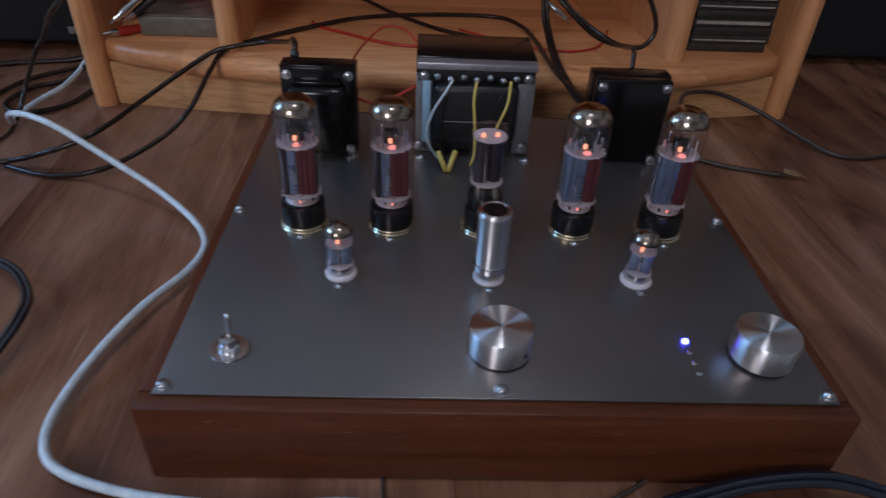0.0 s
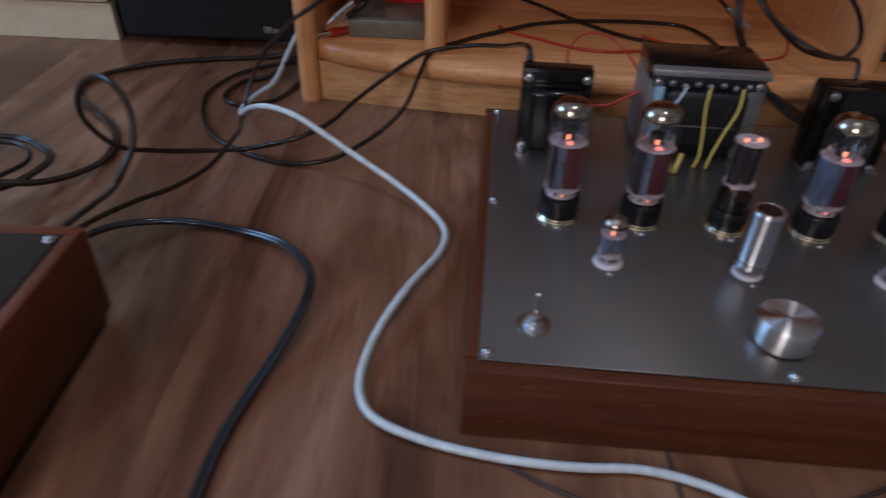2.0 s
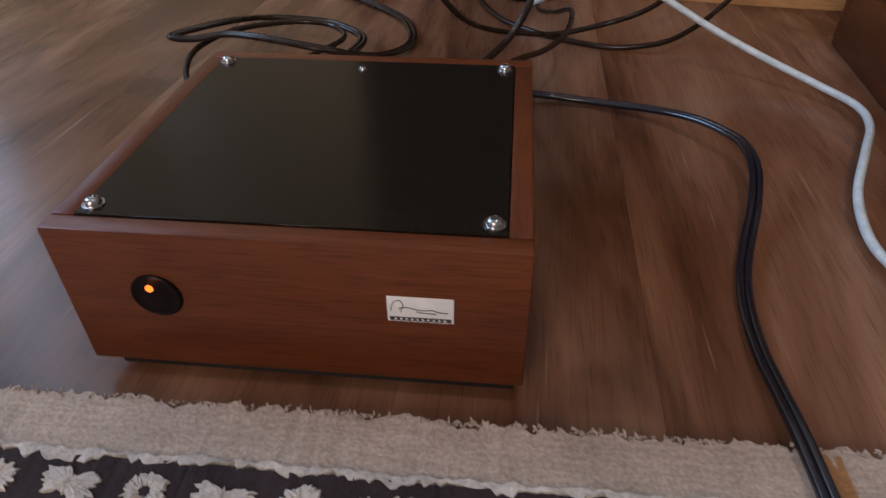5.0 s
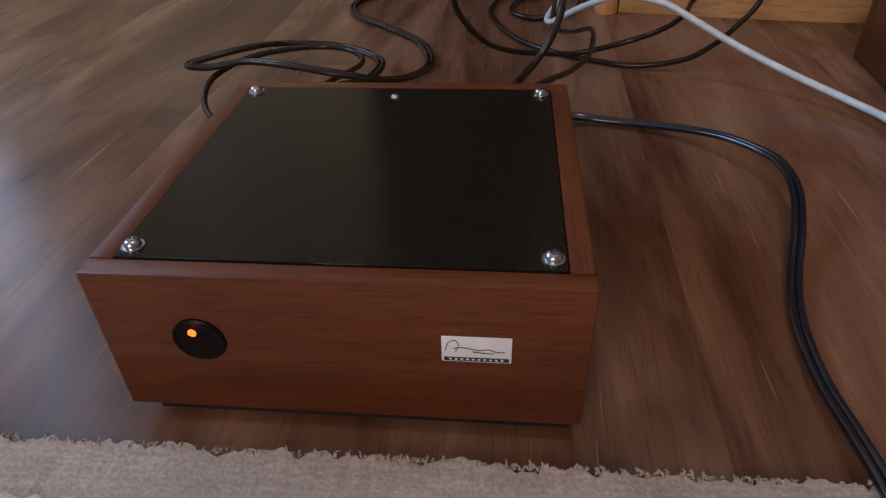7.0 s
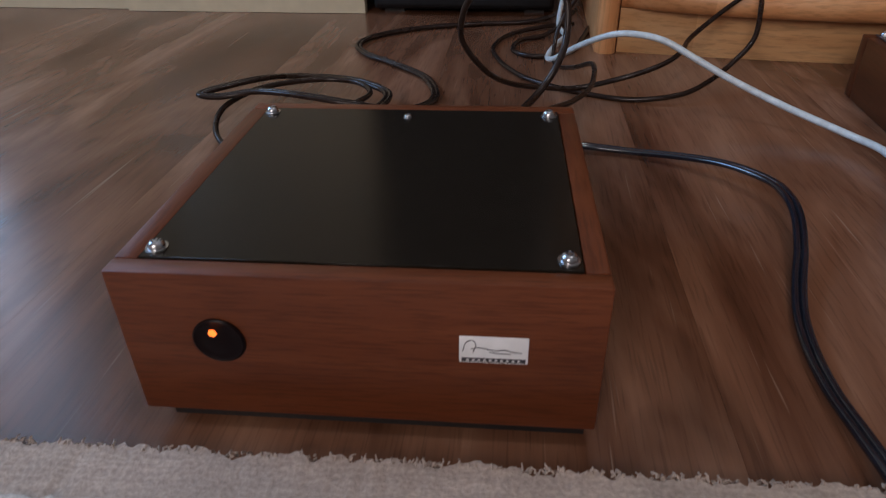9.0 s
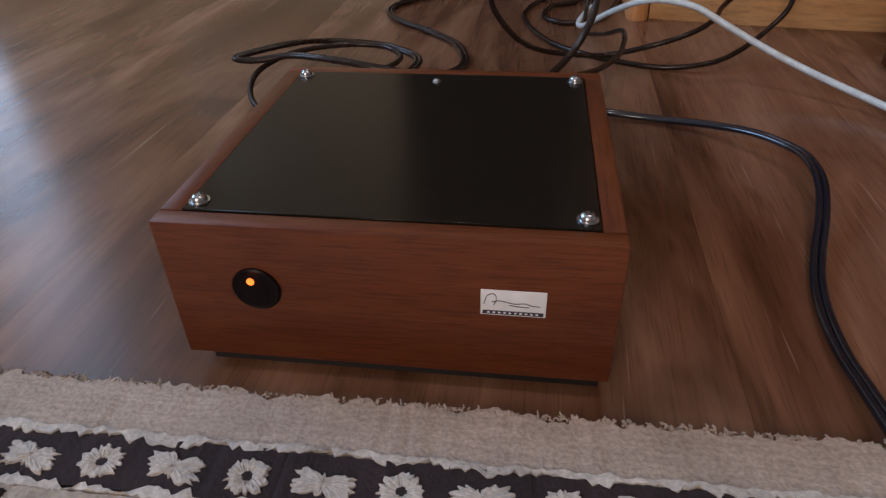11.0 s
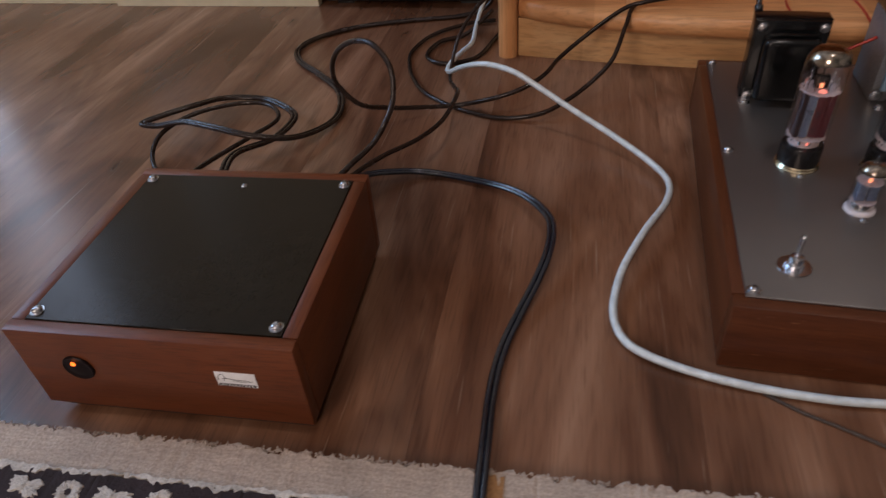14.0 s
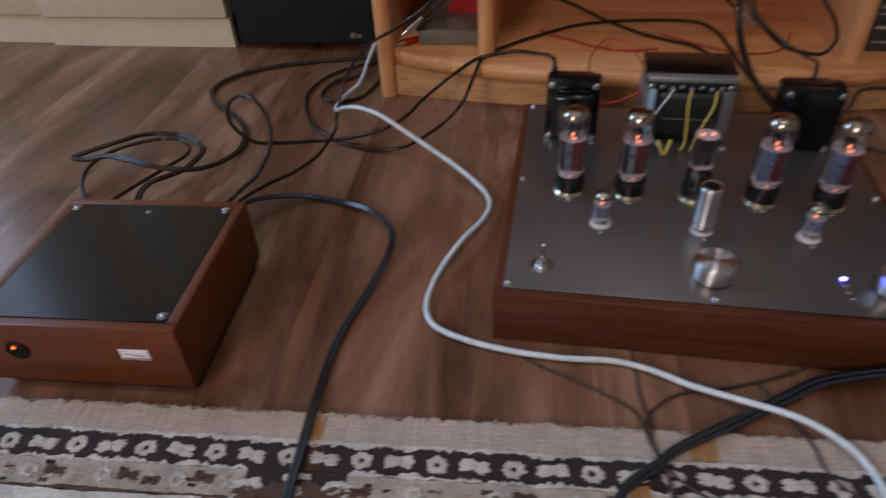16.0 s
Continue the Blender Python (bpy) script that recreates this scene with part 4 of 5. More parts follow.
bench = thing("television_bench", "oiled pine television bench with a bowed lower shelf", "bench", BENCH)


def bowed_board(half, bulge, power, back, z0, z1, round_r, n=40, flat=0.0):
    """A board whose front edge bows towards -y, with a rounded nose."""
    bm = bmesh.new()
    prof = []
    for k in range(7):
        a = -math.pi / 2 + math.pi * k / 6
        prof.append((round_r * (1 - math.cos(a)), (z0 + z1) / 2 + (z1 - z0) / 2 * math.sin(a)))
    rows = []
    for i in range(n + 1):
        u = -1 + 2 * i / n
        yf = -bulge * max(0.0, 1 - u * u) ** power - flat
        row = [bm.verts.new((half * u, back, z0))] + [bm.verts.new((half * u, yf + d, z)) for d, z in prof] + [bm.verts.new((half * u, back, z1))]
        rows.append(row)
    m = len(rows[0])
    for a, b in zip(rows, rows[1:]):
        for k in range(m):
            bm.faces.new((a[k], b[k], b[(k + 1) % m], a[(k + 1) % m]))
    bm.faces.new(rows[0])
    bm.faces.new(rows[-1])
    return bm


part("lower_shelf", bowed_board(0.4090, 0.078, 0.7, 0.36, 0.0525, 0.0775, 0.008), pine_x, bench, "bowed pine shelf with a rounded nose")
part("kickboard", bowed_board(0.4090, 0.038, 1.0, 0.030, 0.0, 0.0522, 0.001), pine_pale, bench, "pale pine board under the shelf")
part("top_board", bowed_board(0.46, 0.08, 0.7, 0.37, 0.5202, 0.546, 0.008, flat=0.01), pine_x, bench)


def upright(x, z0, y0=-0.012, thick=0.026, y1=0.36, name="side_panel"):
    bm = bmesh.new()
    r = thick / 2
    outline = [(x - r, y1)] + [(x - r * math.cos(math.pi * k / 8), y0 + r - r * math.sin(math.pi * k / 8)) for k in range(9)] + [(x + r, y1)]
    low = [bm.verts.new((a, b, z0)) for a, b in outline]
    top = [bm.verts.new((a, b, 0.520)) for a, b in outline]
    n = len(low)
    for k in range(n):
        bm.faces.new((low[k], low[(k + 1) % n], top[(k + 1) % n], top[k]))
    bm.faces.new(low[::-1])
    bm.faces.new(top)
    return part(name, bm, pine_z, bench, smooth=50)


upright(-0.4235, 0.0)
upright(0.4255, 0.0)
upright(-0.2590, 0.0777, -0.030, 0.026, name="divider")
upright(0.2650, 0.0777, -0.030, 0.026, name="divider")
part("back_panel", box(-0.409, 0.409, 0.345, 0.3595, 0.0777, 0.518), pine_x, bench)
for x0, x1, z in ((-0.409, -0.273, 0.30), (0.279, 0.409, 0.30)):
    part("small_shelf", box(x0, x1, 0.0, 0.344, z, z + 0.02, 0.003), pine_x, bench)


def on_bench(x, y, z, turn=0):
    return BENCH @ pose(x, y, z, 0, 0, turn)


# things on the lower shelf
SH = 0.0778
dvd = thing("disc_player", "flat grey disc player on the pine shelf", "player", on_bench(-0.326, 0.105, SH))
part("body", box(-0.046, 0.050, -0.085, 0.14, 0.0, 0.023, 0.002), grey_case, dvd)
part("top_sheet", box(-0.042, 0.046, -0.080, 0.135, 0.0231, 0.0242), grey_case, dvd)
solo("red_box", box(-0.026, 0.030, -0.03, 0.05, 0, 0.050, 0.002), red_card, "bright red cardboard box on the disc player", "box", on_bench(-0.310, 0.125, SH + 0.0244, 6))
for i in range(9):
    z = SH + 0.0002 + i * 0.0102
    c = thing("disc_case", "dark plastic disc case in a stack", "disc case", on_bench(0.345 + _r.uniform(-0.002, 0.002), 0.075, z, _r.uniform(-1.5, 1.5)), group="stack of disc cases")
    part("case", box(-0.050, 0.050, -0.060, 0.065, 0, 0.0098, 0.0007), case_dark, c)
    if i in (1, 3, 5, 6, 8):
        part("spine", box(-0.046, 0.046, -0.0606, -0.0601, 0.0022 + 0.001 * (i % 2), 0.0050 + 0.002 * (i % 3 == 0)), case_light, c, "pale printed spine")


def phono_plug(m, sleeve, label, tail):
    p = thing("phono_plug", label, "plug", m)
    part("shell", lathe([(0.0030, 0), (0.0048, 0.002), (0.0050, 0.018), (0.0056, 0.019), (0.0056, 0.030), (0.0040, 0.031)], 20, axis="y"), sleeve, p)
    part("contact", lathe([(0.0042, 0.031), (0.0043, 0.040), (0.0035, 0.0405)], 16, axis="y"), polished, p)
    part("pin", lathe([(0.0016, 0.040), (0.0016, 0.047), (0, 0.049)], 10, axis="y"), polished, p)
    part("tail", sweep(glide(tail), 0.0022, 8), black_pvc, p, smooth=180)
    return p


def plug_pose(tail, tip):
    d = (Vector(tip) - Vector(tail)).normalized()
    return Matrix.Translation(tail) @ Vector((0, -1, 0)).rotation_difference(d).to_matrix().to_4x4()


phono_plug(plug_pose((-0.342, 0.775, 0.124), (-0.378, 0.760, 0.097)), polished, "bright metal phono plug hanging by its cable", [(0, 0, 0), (0, 0.03, 0.002), (0.002, 0.07, 0.010), (0.006, 0.12, 0.03)])
phono_plug(plug_pose((-0.330, 0.785, 0.121), (-0.366, 0.772, 0.098)), black_plastic, "black phono plug hanging by its cable", [(0, 0, 0), (0, 0.03, 0.002), (0.002, 0.07, 0.010), (0.006, 0.12, 0.03)])
phono_plug(plug_pose((-0.352, 0.790, 0.0840), (-0.388, 0.762, 0.0840)), red_pvc, "red phono plug lying on the shelf", [(0, 0, 0), (0, 0.02, 0.0), (0.006, 0.045, 0.0), (0.02, 0.06, 0.0)])

# ---- cream drawer units and loudspeakers ----
def drawer_unit(x0, x1):
    ob = thing("drawer_unit", "cream lacquered drawer unit on a recessed plinth", "cabinet", pose((x0 + x1) / 2, 0.925, 0.0, 0, 0, 1.9), group="row of drawer units")
    w = (x1 - x0) / 2 - 0.0008
    part("plinth", box(-w, w, 0.0, 0.016, 0.0005, 0.0570), cream, ob)
    part("carcass", box(-w, w, 0.0162, 0.42, 0.0572, 1.045), cream, ob)
    for i in range(4):
        z = 0.0600 + i * 0.245
        d = part("drawer_front", box(-w + 0.0012, w - 0.0012, -0.006, 0.0160, z, z + 0.241, 0.0015), cream, ob)
        part("handle", sweep(glide([(-0.06, -0.006, z + 0.17), (-0.055, -0.028, z + 0.17), (0, -0.031, z + 0.17), (0.055, -0.028, z + 0.17), (0.06, -0.006, z + 0.17)], 6), 0.004, 8), polished, d)
    part("top", box(-w, w, -0.010, 0.425, 1.0452, 1.067, 0.002), cream, ob)
    return ob


drawer_unit(-1.1480, -0.7560)
drawer_unit(-1.5410, -1.1490)


def loudspeaker(m, w, h, d):
    ob = thing("loudspeaker", "large black floor loudspeaker with a cloth grille", "loudspeaker", m, group="pair of loudspeakers")
    part("cabinet", box(-w, w, 0.018, d, 0.006, h, 0.004), vinyl_black, ob)
    part("grille", box(-w + 0.004, w - 0.004, 0.0, 0.0178, 0.012, h - 0.01, 0.007, 3), cloth_black, ob)
    part("badge", box(w - 0.050, w - 0.038, -0.0012, -0.0002, 0.026, 0.036, 0.0004), grey_case, ob, "small plain grey badge")
    part("badge", box(w - 0.036, w - 0.028, -0.0012, -0.0002, 0.026, 0.033, 0.0004), grey_case, ob, "small plain grey badge")
    for x in (-w + 0.03, w - 0.03):
        part("foot", box(x - 0.015, x + 0.015, 0.03, 0.06, 0.0, 0.006), black_plastic, ob)
    return ob


loudspeaker(pose(-0.606, 0.926, 0.0, 0, 0, 1.9), 0.138, 0.86, 0.33)
loudspeaker(pose(0.700, 0.985, 0.0, 0, 0, 1.9), 0.138, 0.86, 0.33)

# ---- cables ----
cable("white_mains_cable", [(-0.452, 1.000, 0.05), (-0.453, 0.930, 0.05), (-0.460, 0.865, 0.028), (-0.461, 0.820, 0.015), (-0.453, 0.755, 0.019), (-0.459, 0.726, 0.019), (-0.468, 0.700, 0.016), (-0.472, 0.680, 0.012), (-0.464, 0.660, 0.017), (-0.440, 0.620, 0.042), (-0.415, 0.588, 0.061), (-0.393, 0.574, 0.067), (-0.365, 0.561, 0.065), (-0.336, 0.552, 0.052), (-0.301, 0.539, 0.036), (-0.259, 0.518, 0.021), (-0.219, 0.484, 0.012), (-0.199, 0.449, 0.011), (-0.201, 0.412, 0.012), (-0.221, 0.360, 0.015), (-0.238, 0.312, 0.010), (-0.244, 0.268, 0.0075), (-0.238, 0.240, 0.0065), (-0.221, 0.2245, 0.0055)] + flat3([(-0.185, 0.213), (-0.140, 0.206), (-0.095, 0.2045), (-0.053, 0.2070), (-0.018, 0.2005)], 0.0045) + [(0.016, 0.186, 0.0055), (0.054, 0.172, 0.0095), (0.097, 0.155, 0.0150), (0.124, 0.137, 0.0155), (0.140, 0.118, 0.0140), (0.148, 0.088, 0.0125), (0.150, 0.0, 0.0120), (0.140, -0.15, 0.0120)], 0.0031, white_pvc, "thick white mains cable curving over the floor")

cable("twin_mains_cable", [(-0.508, 0.307, 0.038), (-0.512, 0.360, 0.028), (-0.498, 0.408, 0.018), (-0.466, 0.431, 0.0110), (-0.434, 0.4395, 0.0065), (-0.394, 0.4335, 0.0060), (-0.358, 0.419, 0.0100), (-0.329, 0.397, 0.0150), (-0.307, 0.368, 0.0175), (-0.3005, 0.345, 0.0180), (-0.3005, 0.318, 0.0165), (-0.3065, 0.284, 0.0120), (-0.3150, 0.252, 0.0070), (-0.3215, 0.223, 0.0048), (-0.3245, 0.193, 0.0042), (-0.3240, 0.163, 0.0046), (-0.3215, 0.136, 0.0072), (-0.319, 0.108, 0.0100), (-0.316, 0.075, 0.0110), (-0.312, 0.030, 0.0112), (-0.305, -0.05, 0.0112), (-0.28, -0.25, 0.0110)], 0.0023, gloss_pvc, "glossy black twin mains cable", twin=0.0042, boot=(0,))

cable("signal_cable", [(-0.300, 0.800, 0.270), (-0.275, 0.690, 0.250), (-0.290, 0.610, 0.210), (-0.335, 0.605, 0.175), (-0.381, 0.643, 0.140), (-0.401, 0.670, 0.122), (-0.421, 0.690, 0.101), (-0.438, 0.698, 0.082), (-0.459, 0.700, 0.048), (-0.465, 0.682, 0.023), (-0.462, 0.650, 0.012), (-0.444, 0.598, 0.026), (-0.428, 0.545, 0.045), (-0.431, 0.485, 0.044), (-0.447, 0.440, 0.045), (-0.466, 0.398, 0.052), (-0.482, 0.350, 0.058), (-0.492, 0.305, 0.054)], 0.00245, black_pvc, "thin black signal cable from the bench to the box", boot=(-1,))

cable("coiled_cable", [(-0.60, 0.305, 0.040), (-0.618, 0.350, 0.048), (-0.632, 0.400, 0.040), (-0.620, 0.460, 0.024), (-0.624, 0.522, 0.017), (-0.656, 0.550, 0.018), (-0.690, 0.562, 0.018), (-0.730, 0.550, 0.022), (-0.745, 0.510, 0.032), (-0.770, 0.484, 0.032), (-0.790, 0.466, 0.029), (-0.770, 0.464, 0.028), (-0.735, 0.468, 0.033), (-0.690, 0.455, 0.036), (-0.640, 0.447, 0.033), (-0.603, 0.470, 0.020), (-0.585, 0.520, 0.008)] + flat3([(-0.584, 0.565), (-0.605, 0.618), (-0.650, 0.664), (-0.695, 0.703), (-0.715, 0.745), (-0.702, 0.790), (-0.653, 0.836), (-0.575, 0.868), (-0.500, 0.890)], 0.0040) + [(-0.455, 0.900, 0.020), (-0.440, 0.905, 0.070)], 0.00245, black_pvc, "black twin lead coiled in loops behind the box", twin=0.0046, boot=(0,))

cable("coiled_cable", [(-0.64, 0.305, 0.040), (-0.690, 0.370, 0.016), (-0.738, 0.402, 0.0045), (-0.762, 0.430, 0.010), (-0.765, 0.462, 0.020), (-0.742, 0.500, 0.026), (-0.700, 0.535, 0.024), (-0.660, 0.535, 0.023), (-0.637, 0.505, 0.022), (-0.652, 0.460, 0.022), (-0.672, 0.410, 0.022), (-0.672, 0.355, 0.032), (-0.66, 0.308, 0.040)], 0.0027, black_pvc, "black lead looped on itself behind the box")

cable("speaker_lead", [(-0.505, 0.305, 0.054), (-0.488, 0.350, 0.064), (-0.474, 0.385, 0.070), (-0.463, 0.395, 0.086), (-0.457, 0.410, 0.104), (-0.460, 0.422, 0.130), (-0.480, 0.436, 0.146), (-0.508, 0.454, 0.140), (-0.534, 0.475, 0.120), (-0.544, 0.480, 0.100), (-0.544, 0.486, 0.078), (-0.526, 0.495, 0.052), (-0.508, 0.535, 0.028), (-0.478, 0.566, 0.014), (-0.437, 0.588, 0.008), (-0.390, 0.582, 0.023), (-0.358, 0.591, 0.033), (-0.337, 0.614, 0.040), (-0.322, 0.655, 0.045), (-0.284, 0.694, 0.066), (-0.253, 0.712, 0.083), (-0.230, 0.715, 0.090), (-0.190, 0.715, 0.097), (-0.155, 0.665, 0.115), (-0.139, 0.605, 0.138), (-0.131, 0.575, 0.145), (-0.130, 0.5625, 0.136)], 0.0027, black_pvc, "black speaker lead looped over the floor to the amplifier", boot=(0, -1))

cable("speaker_lead", [(-0.44, 0.87, 0.006), (-0.480, 0.858, 0.0045), (-0.525, 0.812, 0.0040), (-0.541, 0.750, 0.0035), (-0.532, 0.703, 0.0035), (-0.517, 0.666, 0.0035), (-0.494, 0.629, 0.0035), (-0.463, 0.602, 0.0035), (-0.426, 0.581, 0.0035), (-0.383, 0.568, 0.0040), (-0.340, 0.570, 0.010), (-0.311, 0.593, 0.016), (-0.283, 0.625, 0.027), (-0.261, 0.645, 0.048), (-0.249, 0.690, 0.072), (-0.240, 0.730, 0.0815), (-0.203, 0.780, 0.0815), (-0.148, 0.832, 0.0815), (-0.10, 0.868, 0.0815), (-0.03, 0.89, 0.0815), (0.04, 0.897, 0.0815), (0.09, 0.89, 0.0815), (0.114, 0.853, 0.0815), (0.123, 0.805, 0.0815), (0.128, 0.75, 0.0815), (0.135, 0.68, 0.082), (0.150, 0.61, 0.085), (0.152, 0.5675, 0.090)], 0.0027, black_pvc, "black speaker lead running over the bench shelf", boot=(-1,))
cable("loop_cable", [(-0.44, 0.845, 0.030), (-0.475, 0.812, 0.006), (-0.508, 0.785, 0.0045), (-0.515, 0.735, 0.0040), (-0.485, 0.712, 0.0040), (-0.445, 0.735, 0.0040), (-0.43, 0.80, 0.0040), (-0.42, 0.86, 0.0040)], 0.0030, black_pvc, "thin black cable loop beside the bench foot")
cable("red_wire", [(-0.088, 0.567, 0.115), (-0.086, 0.62, 0.112), (-0.080, 0.690, 0.107), (-0.060, 0.725, 0.115), (-0.035, 0.700, 0.120), (-0.014, 0.655, 0.110), (-0.008, 0.610, 0.102), (-0.006, 0.5965, 0.100)], 0.0012, red_pvc, "thin red wire between the transformers")
cable("red_wire", [(-0.0760, 0.562, 0.100), (-0.066, 0.563, 0.096), (-0.050, 0.562, 0.097), (-0.036, 0.561, 0.105), (-0.0215, 0.560, 0.114)], 0.0015, red_pvc, "thin red wire between the transformers")
cable("shelf_cable", [(0.118, 0.82, 0.20), (0.124, 0.785, 0.150), (0.128, 0.765, 0.115), (0.134, 0.700, 0.090), (0.150, 0.635, 0.074), (0.168, 0.585, 0.075), (0.172, 0.568, 0.080)], 0.0026, black_pvc, "black cable hanging from the bench to the amplifier", twin=0.0045)
cable("shelf_cable", [(0.176, 0.5675, 0.135), (0.178, 0.580, 0.148), (0.184, 0.625, 0.135), (0.180, 0.665, 0.128), (0.160, 0.695, 0.135), (0.135, 0.720, 0.155), (0.120, 0.75, 0.19)], 0.0022, black_pvc, "black cable arching onto the bench shelf")
cable("shelf_cable", [(0.105, 0.730, 0.195), (0.122, 0.712, 0.165), (0.145, 0.700, 0.142), (0.174, 0.695, 0.121), (0.205, 0.695, 0.113), (0.225, 0.697, 0.113), (0.236, 0.700, 0.130), (0.227, 0.702, 0.156), (0.210, 0.708, 0.178), (0.19, 0.74, 0.21)], 0.0027, black_pvc, "black cable hanging in a loop before the divider")
cable("shelf_cable", [(-0.215, 1.075, 0.0805), (-0.155, 1.015, 0.0805), (-0.10, 0.956, 0.0805), (-0.06, 0.900, 0.0805), (0.0, 0.838, 0.0805), (0.04, 0.812, 0.0805), (0.075, 0.790, 0.0805), (0.10, 0.75, 0.0805)], 0.0026, black_pvc, "black cable lying over the bench shelf")
cable("shelf_wire", [(0.03, 0.84, 0.0795), (0.10, 0.79, 0.0795), (0.156, 0.771, 0.0795), (0.195, 0.786, 0.0795), (0.215, 0.82, 0.0795), (0.228, 0.86, 0.0795)], 0.0014, red_pvc, "thin red wire lying on the bench shelf")
cable("shelf_wire", [(-0.16, 0.85, 0.0797), (-0.148, 0.832, 0.0790), (-0.11, 0.807, 0.0797), (-0.074, 0.784, 0.0797), (-0.03, 0.77, 0.0797), (0.02, 0.78, 0.0797)], 0.0018, red_pvc, "thin dark red wire lying on the bench shelf")
phono_plug(plug_pose((0.135, 0.852, 0.119), (0.173, 0.848, 0.092)), polished, "bright metal phono plug hanging by its cable", [(0, 0, 0), (0, 0.02, 0.002), (0.004, 0.05, 0.006), (0.01, 0.10, 0.03)])
cable("grey_lead", [(0.232, 0.600, 0.062), (0.258, 0.640, 0.068), (0.290, 0.70, 0.060), (0.350, 0.745, 0.042), (0.400, 0.735, 0.025), (0.440, 0.700, 0.010), (0.470, 0.665, 0.0040), (0.520, 0.665, 0.0040), (0.60, 0.70, 0.0040), (0.75, 0.74, 0.004)], 0.0026, grey_pvc, "thin dark grey lead running over the floor")
cable("floor_lead", [(0.245, 0.690, 0.0040), (0.285, 0.655, 0.0040), (0.325, 0.630, 0.0040), (0.385, 0.612, 0.0040)], 0.0026, grey_pvc, "dark lead ending beside the amplifier")
bm = bmesh.new()
_v = [bm.verts.new(p) for p in ((0.382, 0.612, 0.0075), (0.392, 0.604, 0.008), (0.400, 0.608, 0.006), (0.412, 0.606, 0.003), (0.404, 0.614, 0.004), (0.398, 0.620, 0.0065), (0.386, 0.620, 0.0085))]
bm.faces.new(_v)
bmesh.ops.solidify(bm, geom=bm.faces[:], thickness=0.0012)
solo("cable_tag", bm, tan_plastic, "small pale tan plastic tag on the floor", "tag", smooth=None)

# leads in front of the amplifier
LEAD = "thin dark lead in front of the amplifier"
cable("front_lead", [(-0.140, 0.2050, 0.0012), (-0.118, 0.193, 0.0013), (-0.097, 0.185, 0.0013), (-0.071, 0.174, 0.0013), (-0.052, 0.164, 0.0013), (-0.037, 0.155, 0.0018), (-0.0300, 0.142, 0.0050), (-0.0275, 0.128, 0.0088), (-0.0215, 0.110, 0.0090), (-0.009, 0.089, 0.0094), (0.001, 0.080, 0.0096), (0.014, 0.072, 0.0096), (0.04, 0.058, 0.0096), (0.08, 0.02, 0.0096)], 0.0012, grey_pvc, LEAD)
cable("front_lead", [(0.135, 0.232, 0.0035), (0.116, 0.2190, 0.0024), (0.078, 0.2010, 0.0016), (0.043, 0.1890, 0.0015), (0.015, 0.1815, 0.0015), (-0.005, 0.170, 0.0015), (-0.0195, 0.154, 0.0018), (-0.0255, 0.139, 0.0055), (-0.0250, 0.124, 0.0092), (-0.0190, 0.104, 0.0092), (-0.0135, 0.088, 0.0092), (-0.0095, 0.074, 0.0092), (-0.004, 0.05, 0.0092), (0.005, 0.0, 0.0092)], 0.0014, grey_pvc, LEAD)
cable("front_lead", [(-0.034, 0.2330, 0.0030), (-0.0325, 0.215, 0.0014), (-0.031, 0.199, 0.0013), (-0.030, 0.183, 0.0013), (-0.0275, 0.165, 0.0014), (-0.0235, 0.149, 0.0032), (-0.0215, 0.134, 0.0076), (-0.0225, 0.118, 0.0092), (-0.0165, 0.099, 0.0092), (-0.012, 0.080, 0.0092), (-0.010, 0.05, 0.0092), (-0.012, 0.0, 0.0092)], 0.0013, grey_pvc, LEAD)
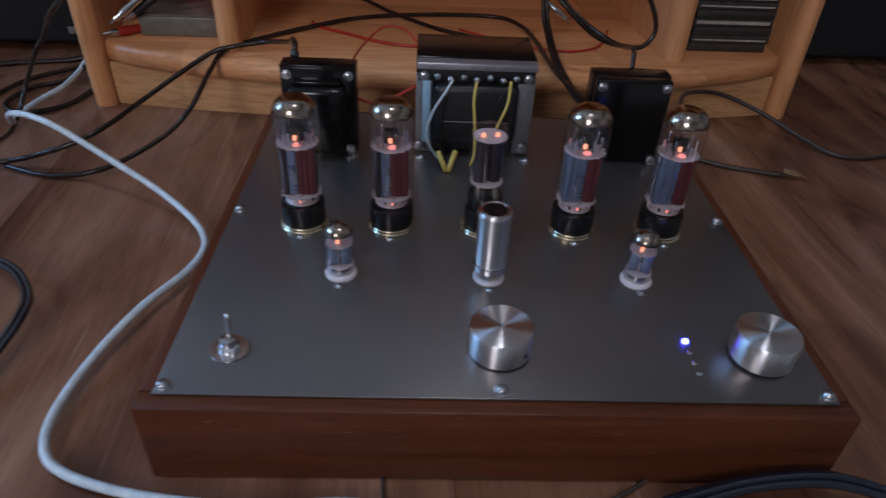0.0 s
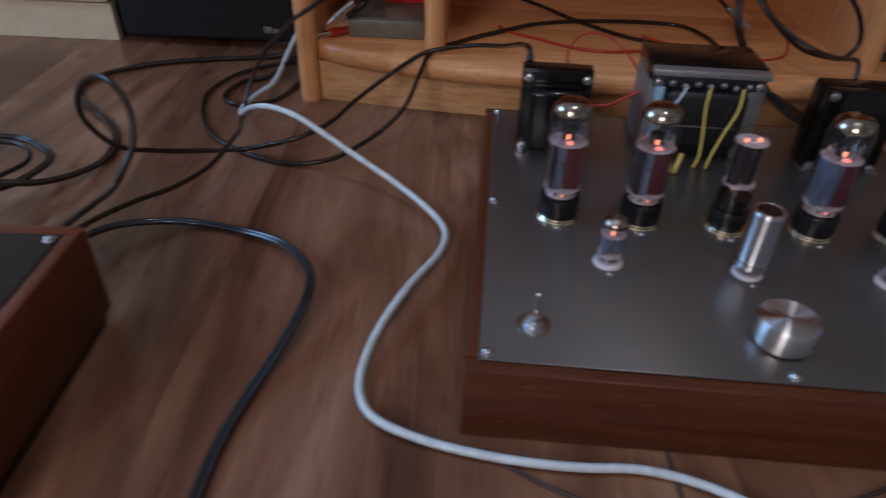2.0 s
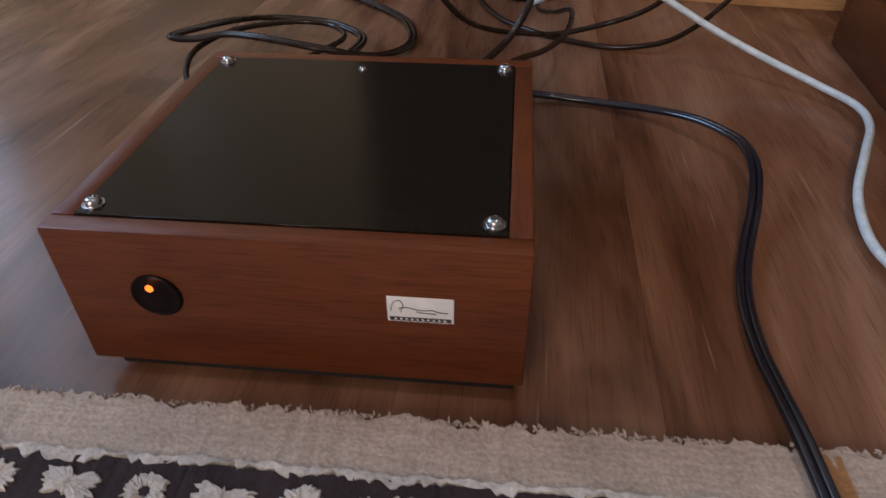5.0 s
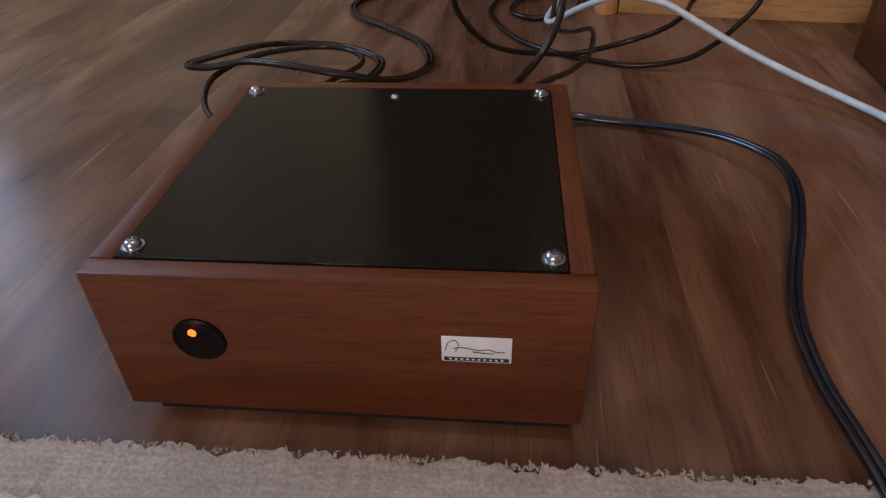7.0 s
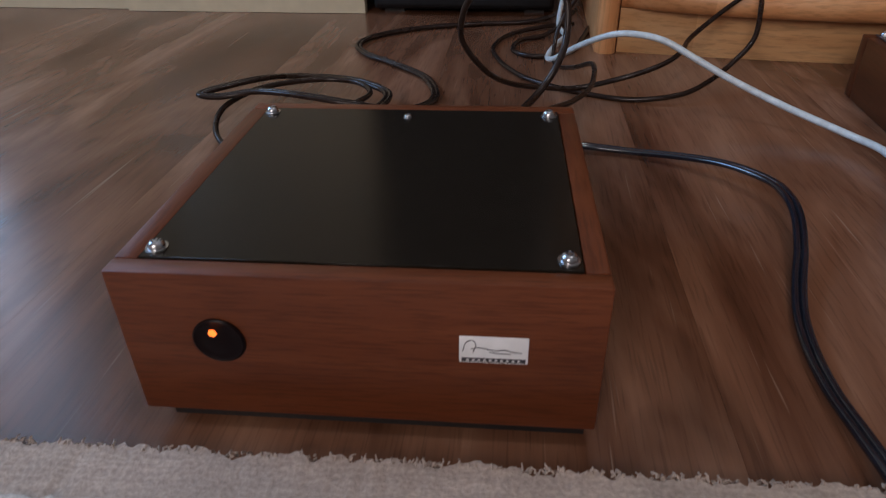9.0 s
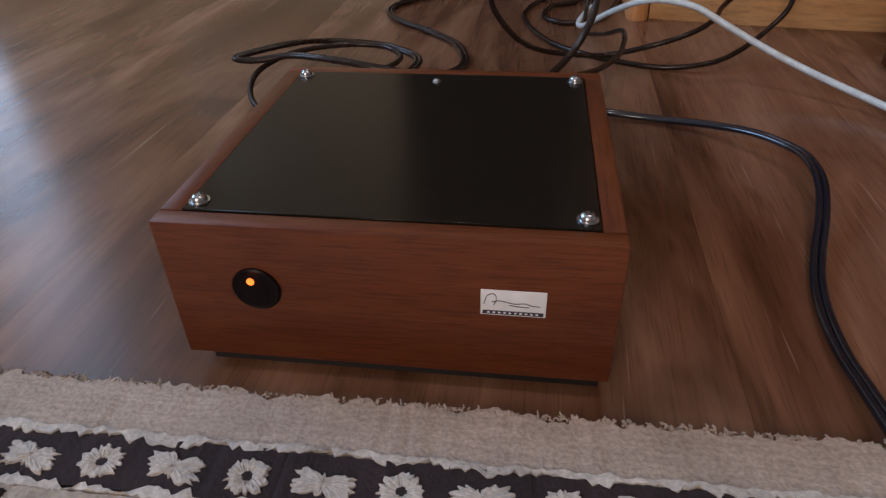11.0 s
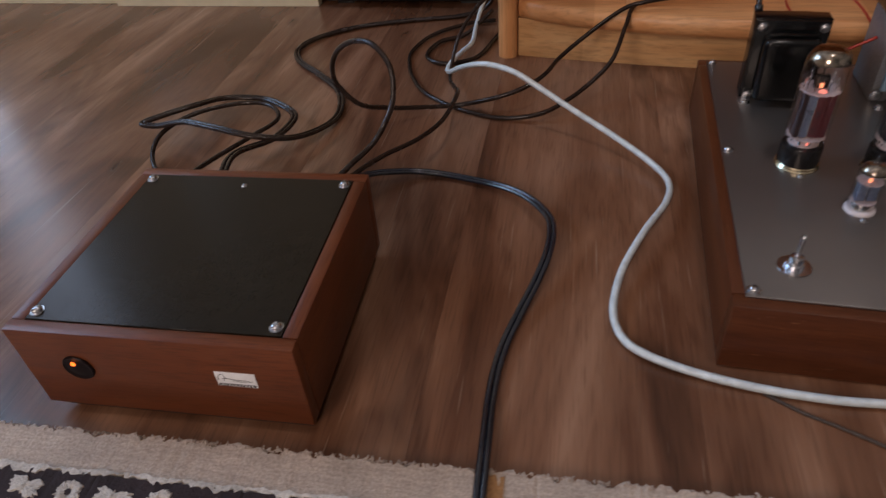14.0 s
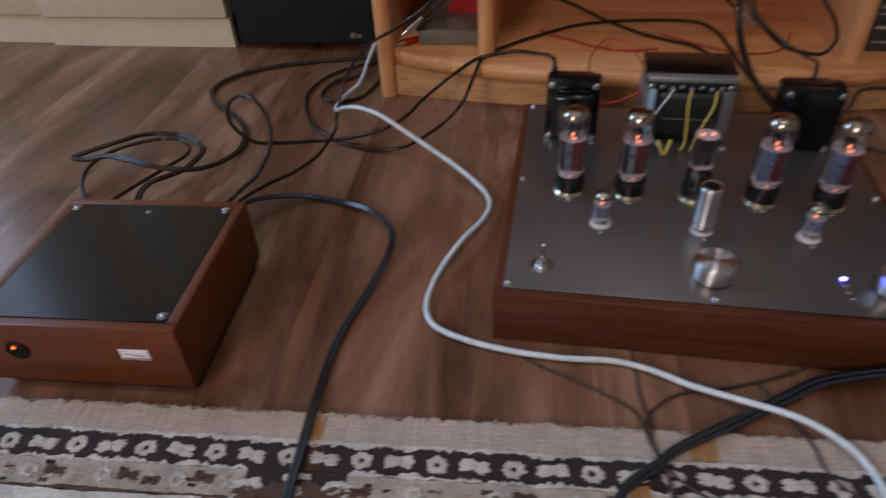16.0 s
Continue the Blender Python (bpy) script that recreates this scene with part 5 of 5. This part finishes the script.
cable("front_lead", [(0.076, 0.198, 0.0040), (0.085, 0.183, 0.0040), (0.094, 0.167, 0.0030), (0.1035, 0.1485, 0.0040), (0.1075, 0.130, 0.0085), (0.1095, 0.113, 0.0094), (0.117, 0.098, 0.0094), (0.131, 0.085, 0.0094), (0.16, 0.05, 0.0094)], 0.0012, grey_pvc, LEAD)
for _side, _up, _w in ((0.0034, 0.0, 0.0029), (-0.0030, 0.0006, 0.0029), (0.0002, 0.0040, 0.0022)):
    cable("power_lead", [(0.60, 0.30 + _side, 0.0045), (0.42, 0.213 + _side, 0.0060), (0.330, 0.186 + _side, 0.0110 + _up), (0.272, 0.202 + _side, 0.0180 + _up), (0.242, 0.2115 + _side, 0.0205 + _up), (0.220, 0.2150 + _side, 0.0205 + _up), (0.190, 0.2150 + _side * 0.9, 0.0165 + _up), (0.161, 0.2115 + _side, 0.0110 + _up), (0.127, 0.2020 + _side * 1.2, 0.0065 + _up), (0.100, 0.1845 + _side * 1.3, 0.0050 + _up), (0.062, 0.1580 + _side * 1.2, 0.0052 + _up), (0.030, 0.1345 + _side, 0.0095 + _up), (-0.003, 0.1110 + _side * 0.8, 0.0112 + _up), (-0.022, 0.0920 + _side * 0.9, 0.0112 + _up), (-0.040, 0.0760 + _side, 0.0110 + _up), (-0.052, 0.0580 + _side, 0.0110 + _up), (-0.08, -0.02 + _side, 0.0108 + _up)], _w, gloss_pvc, "glossy black power lead bundled before the amplifier")

# ---- laminate boards, last ----
boards = thing("floor", "dark brown wood-look laminate floor", "floor", pose(-0.4, -0.5, 0.0, 0, 0, 3.0), kind="structure")
PW, PLEN = 0.193, 1.285
PY_LO, PY_HI = Y0 + 0.5 - 0.12, Y1 + 0.5 + 0.12
for i in range(-13, 14):
    shift = (0.50, 0.185, 0.545, 0.24, 0.46)[i % 5]
    for j in range(-3, 3):
        x, y = i * PW + 0.06, j * PLEN + shift
        a, b = max(y, PY_LO), min(y + PLEN, PY_HI)
        if b - a > 0.02:
            part("plank", box(0.00006, PW - 0.00006, 0.00006, b - a - 0.00006, -0.009, 0.0), laminate_mat, boards, smooth=None, at=pose(x, a, 0))
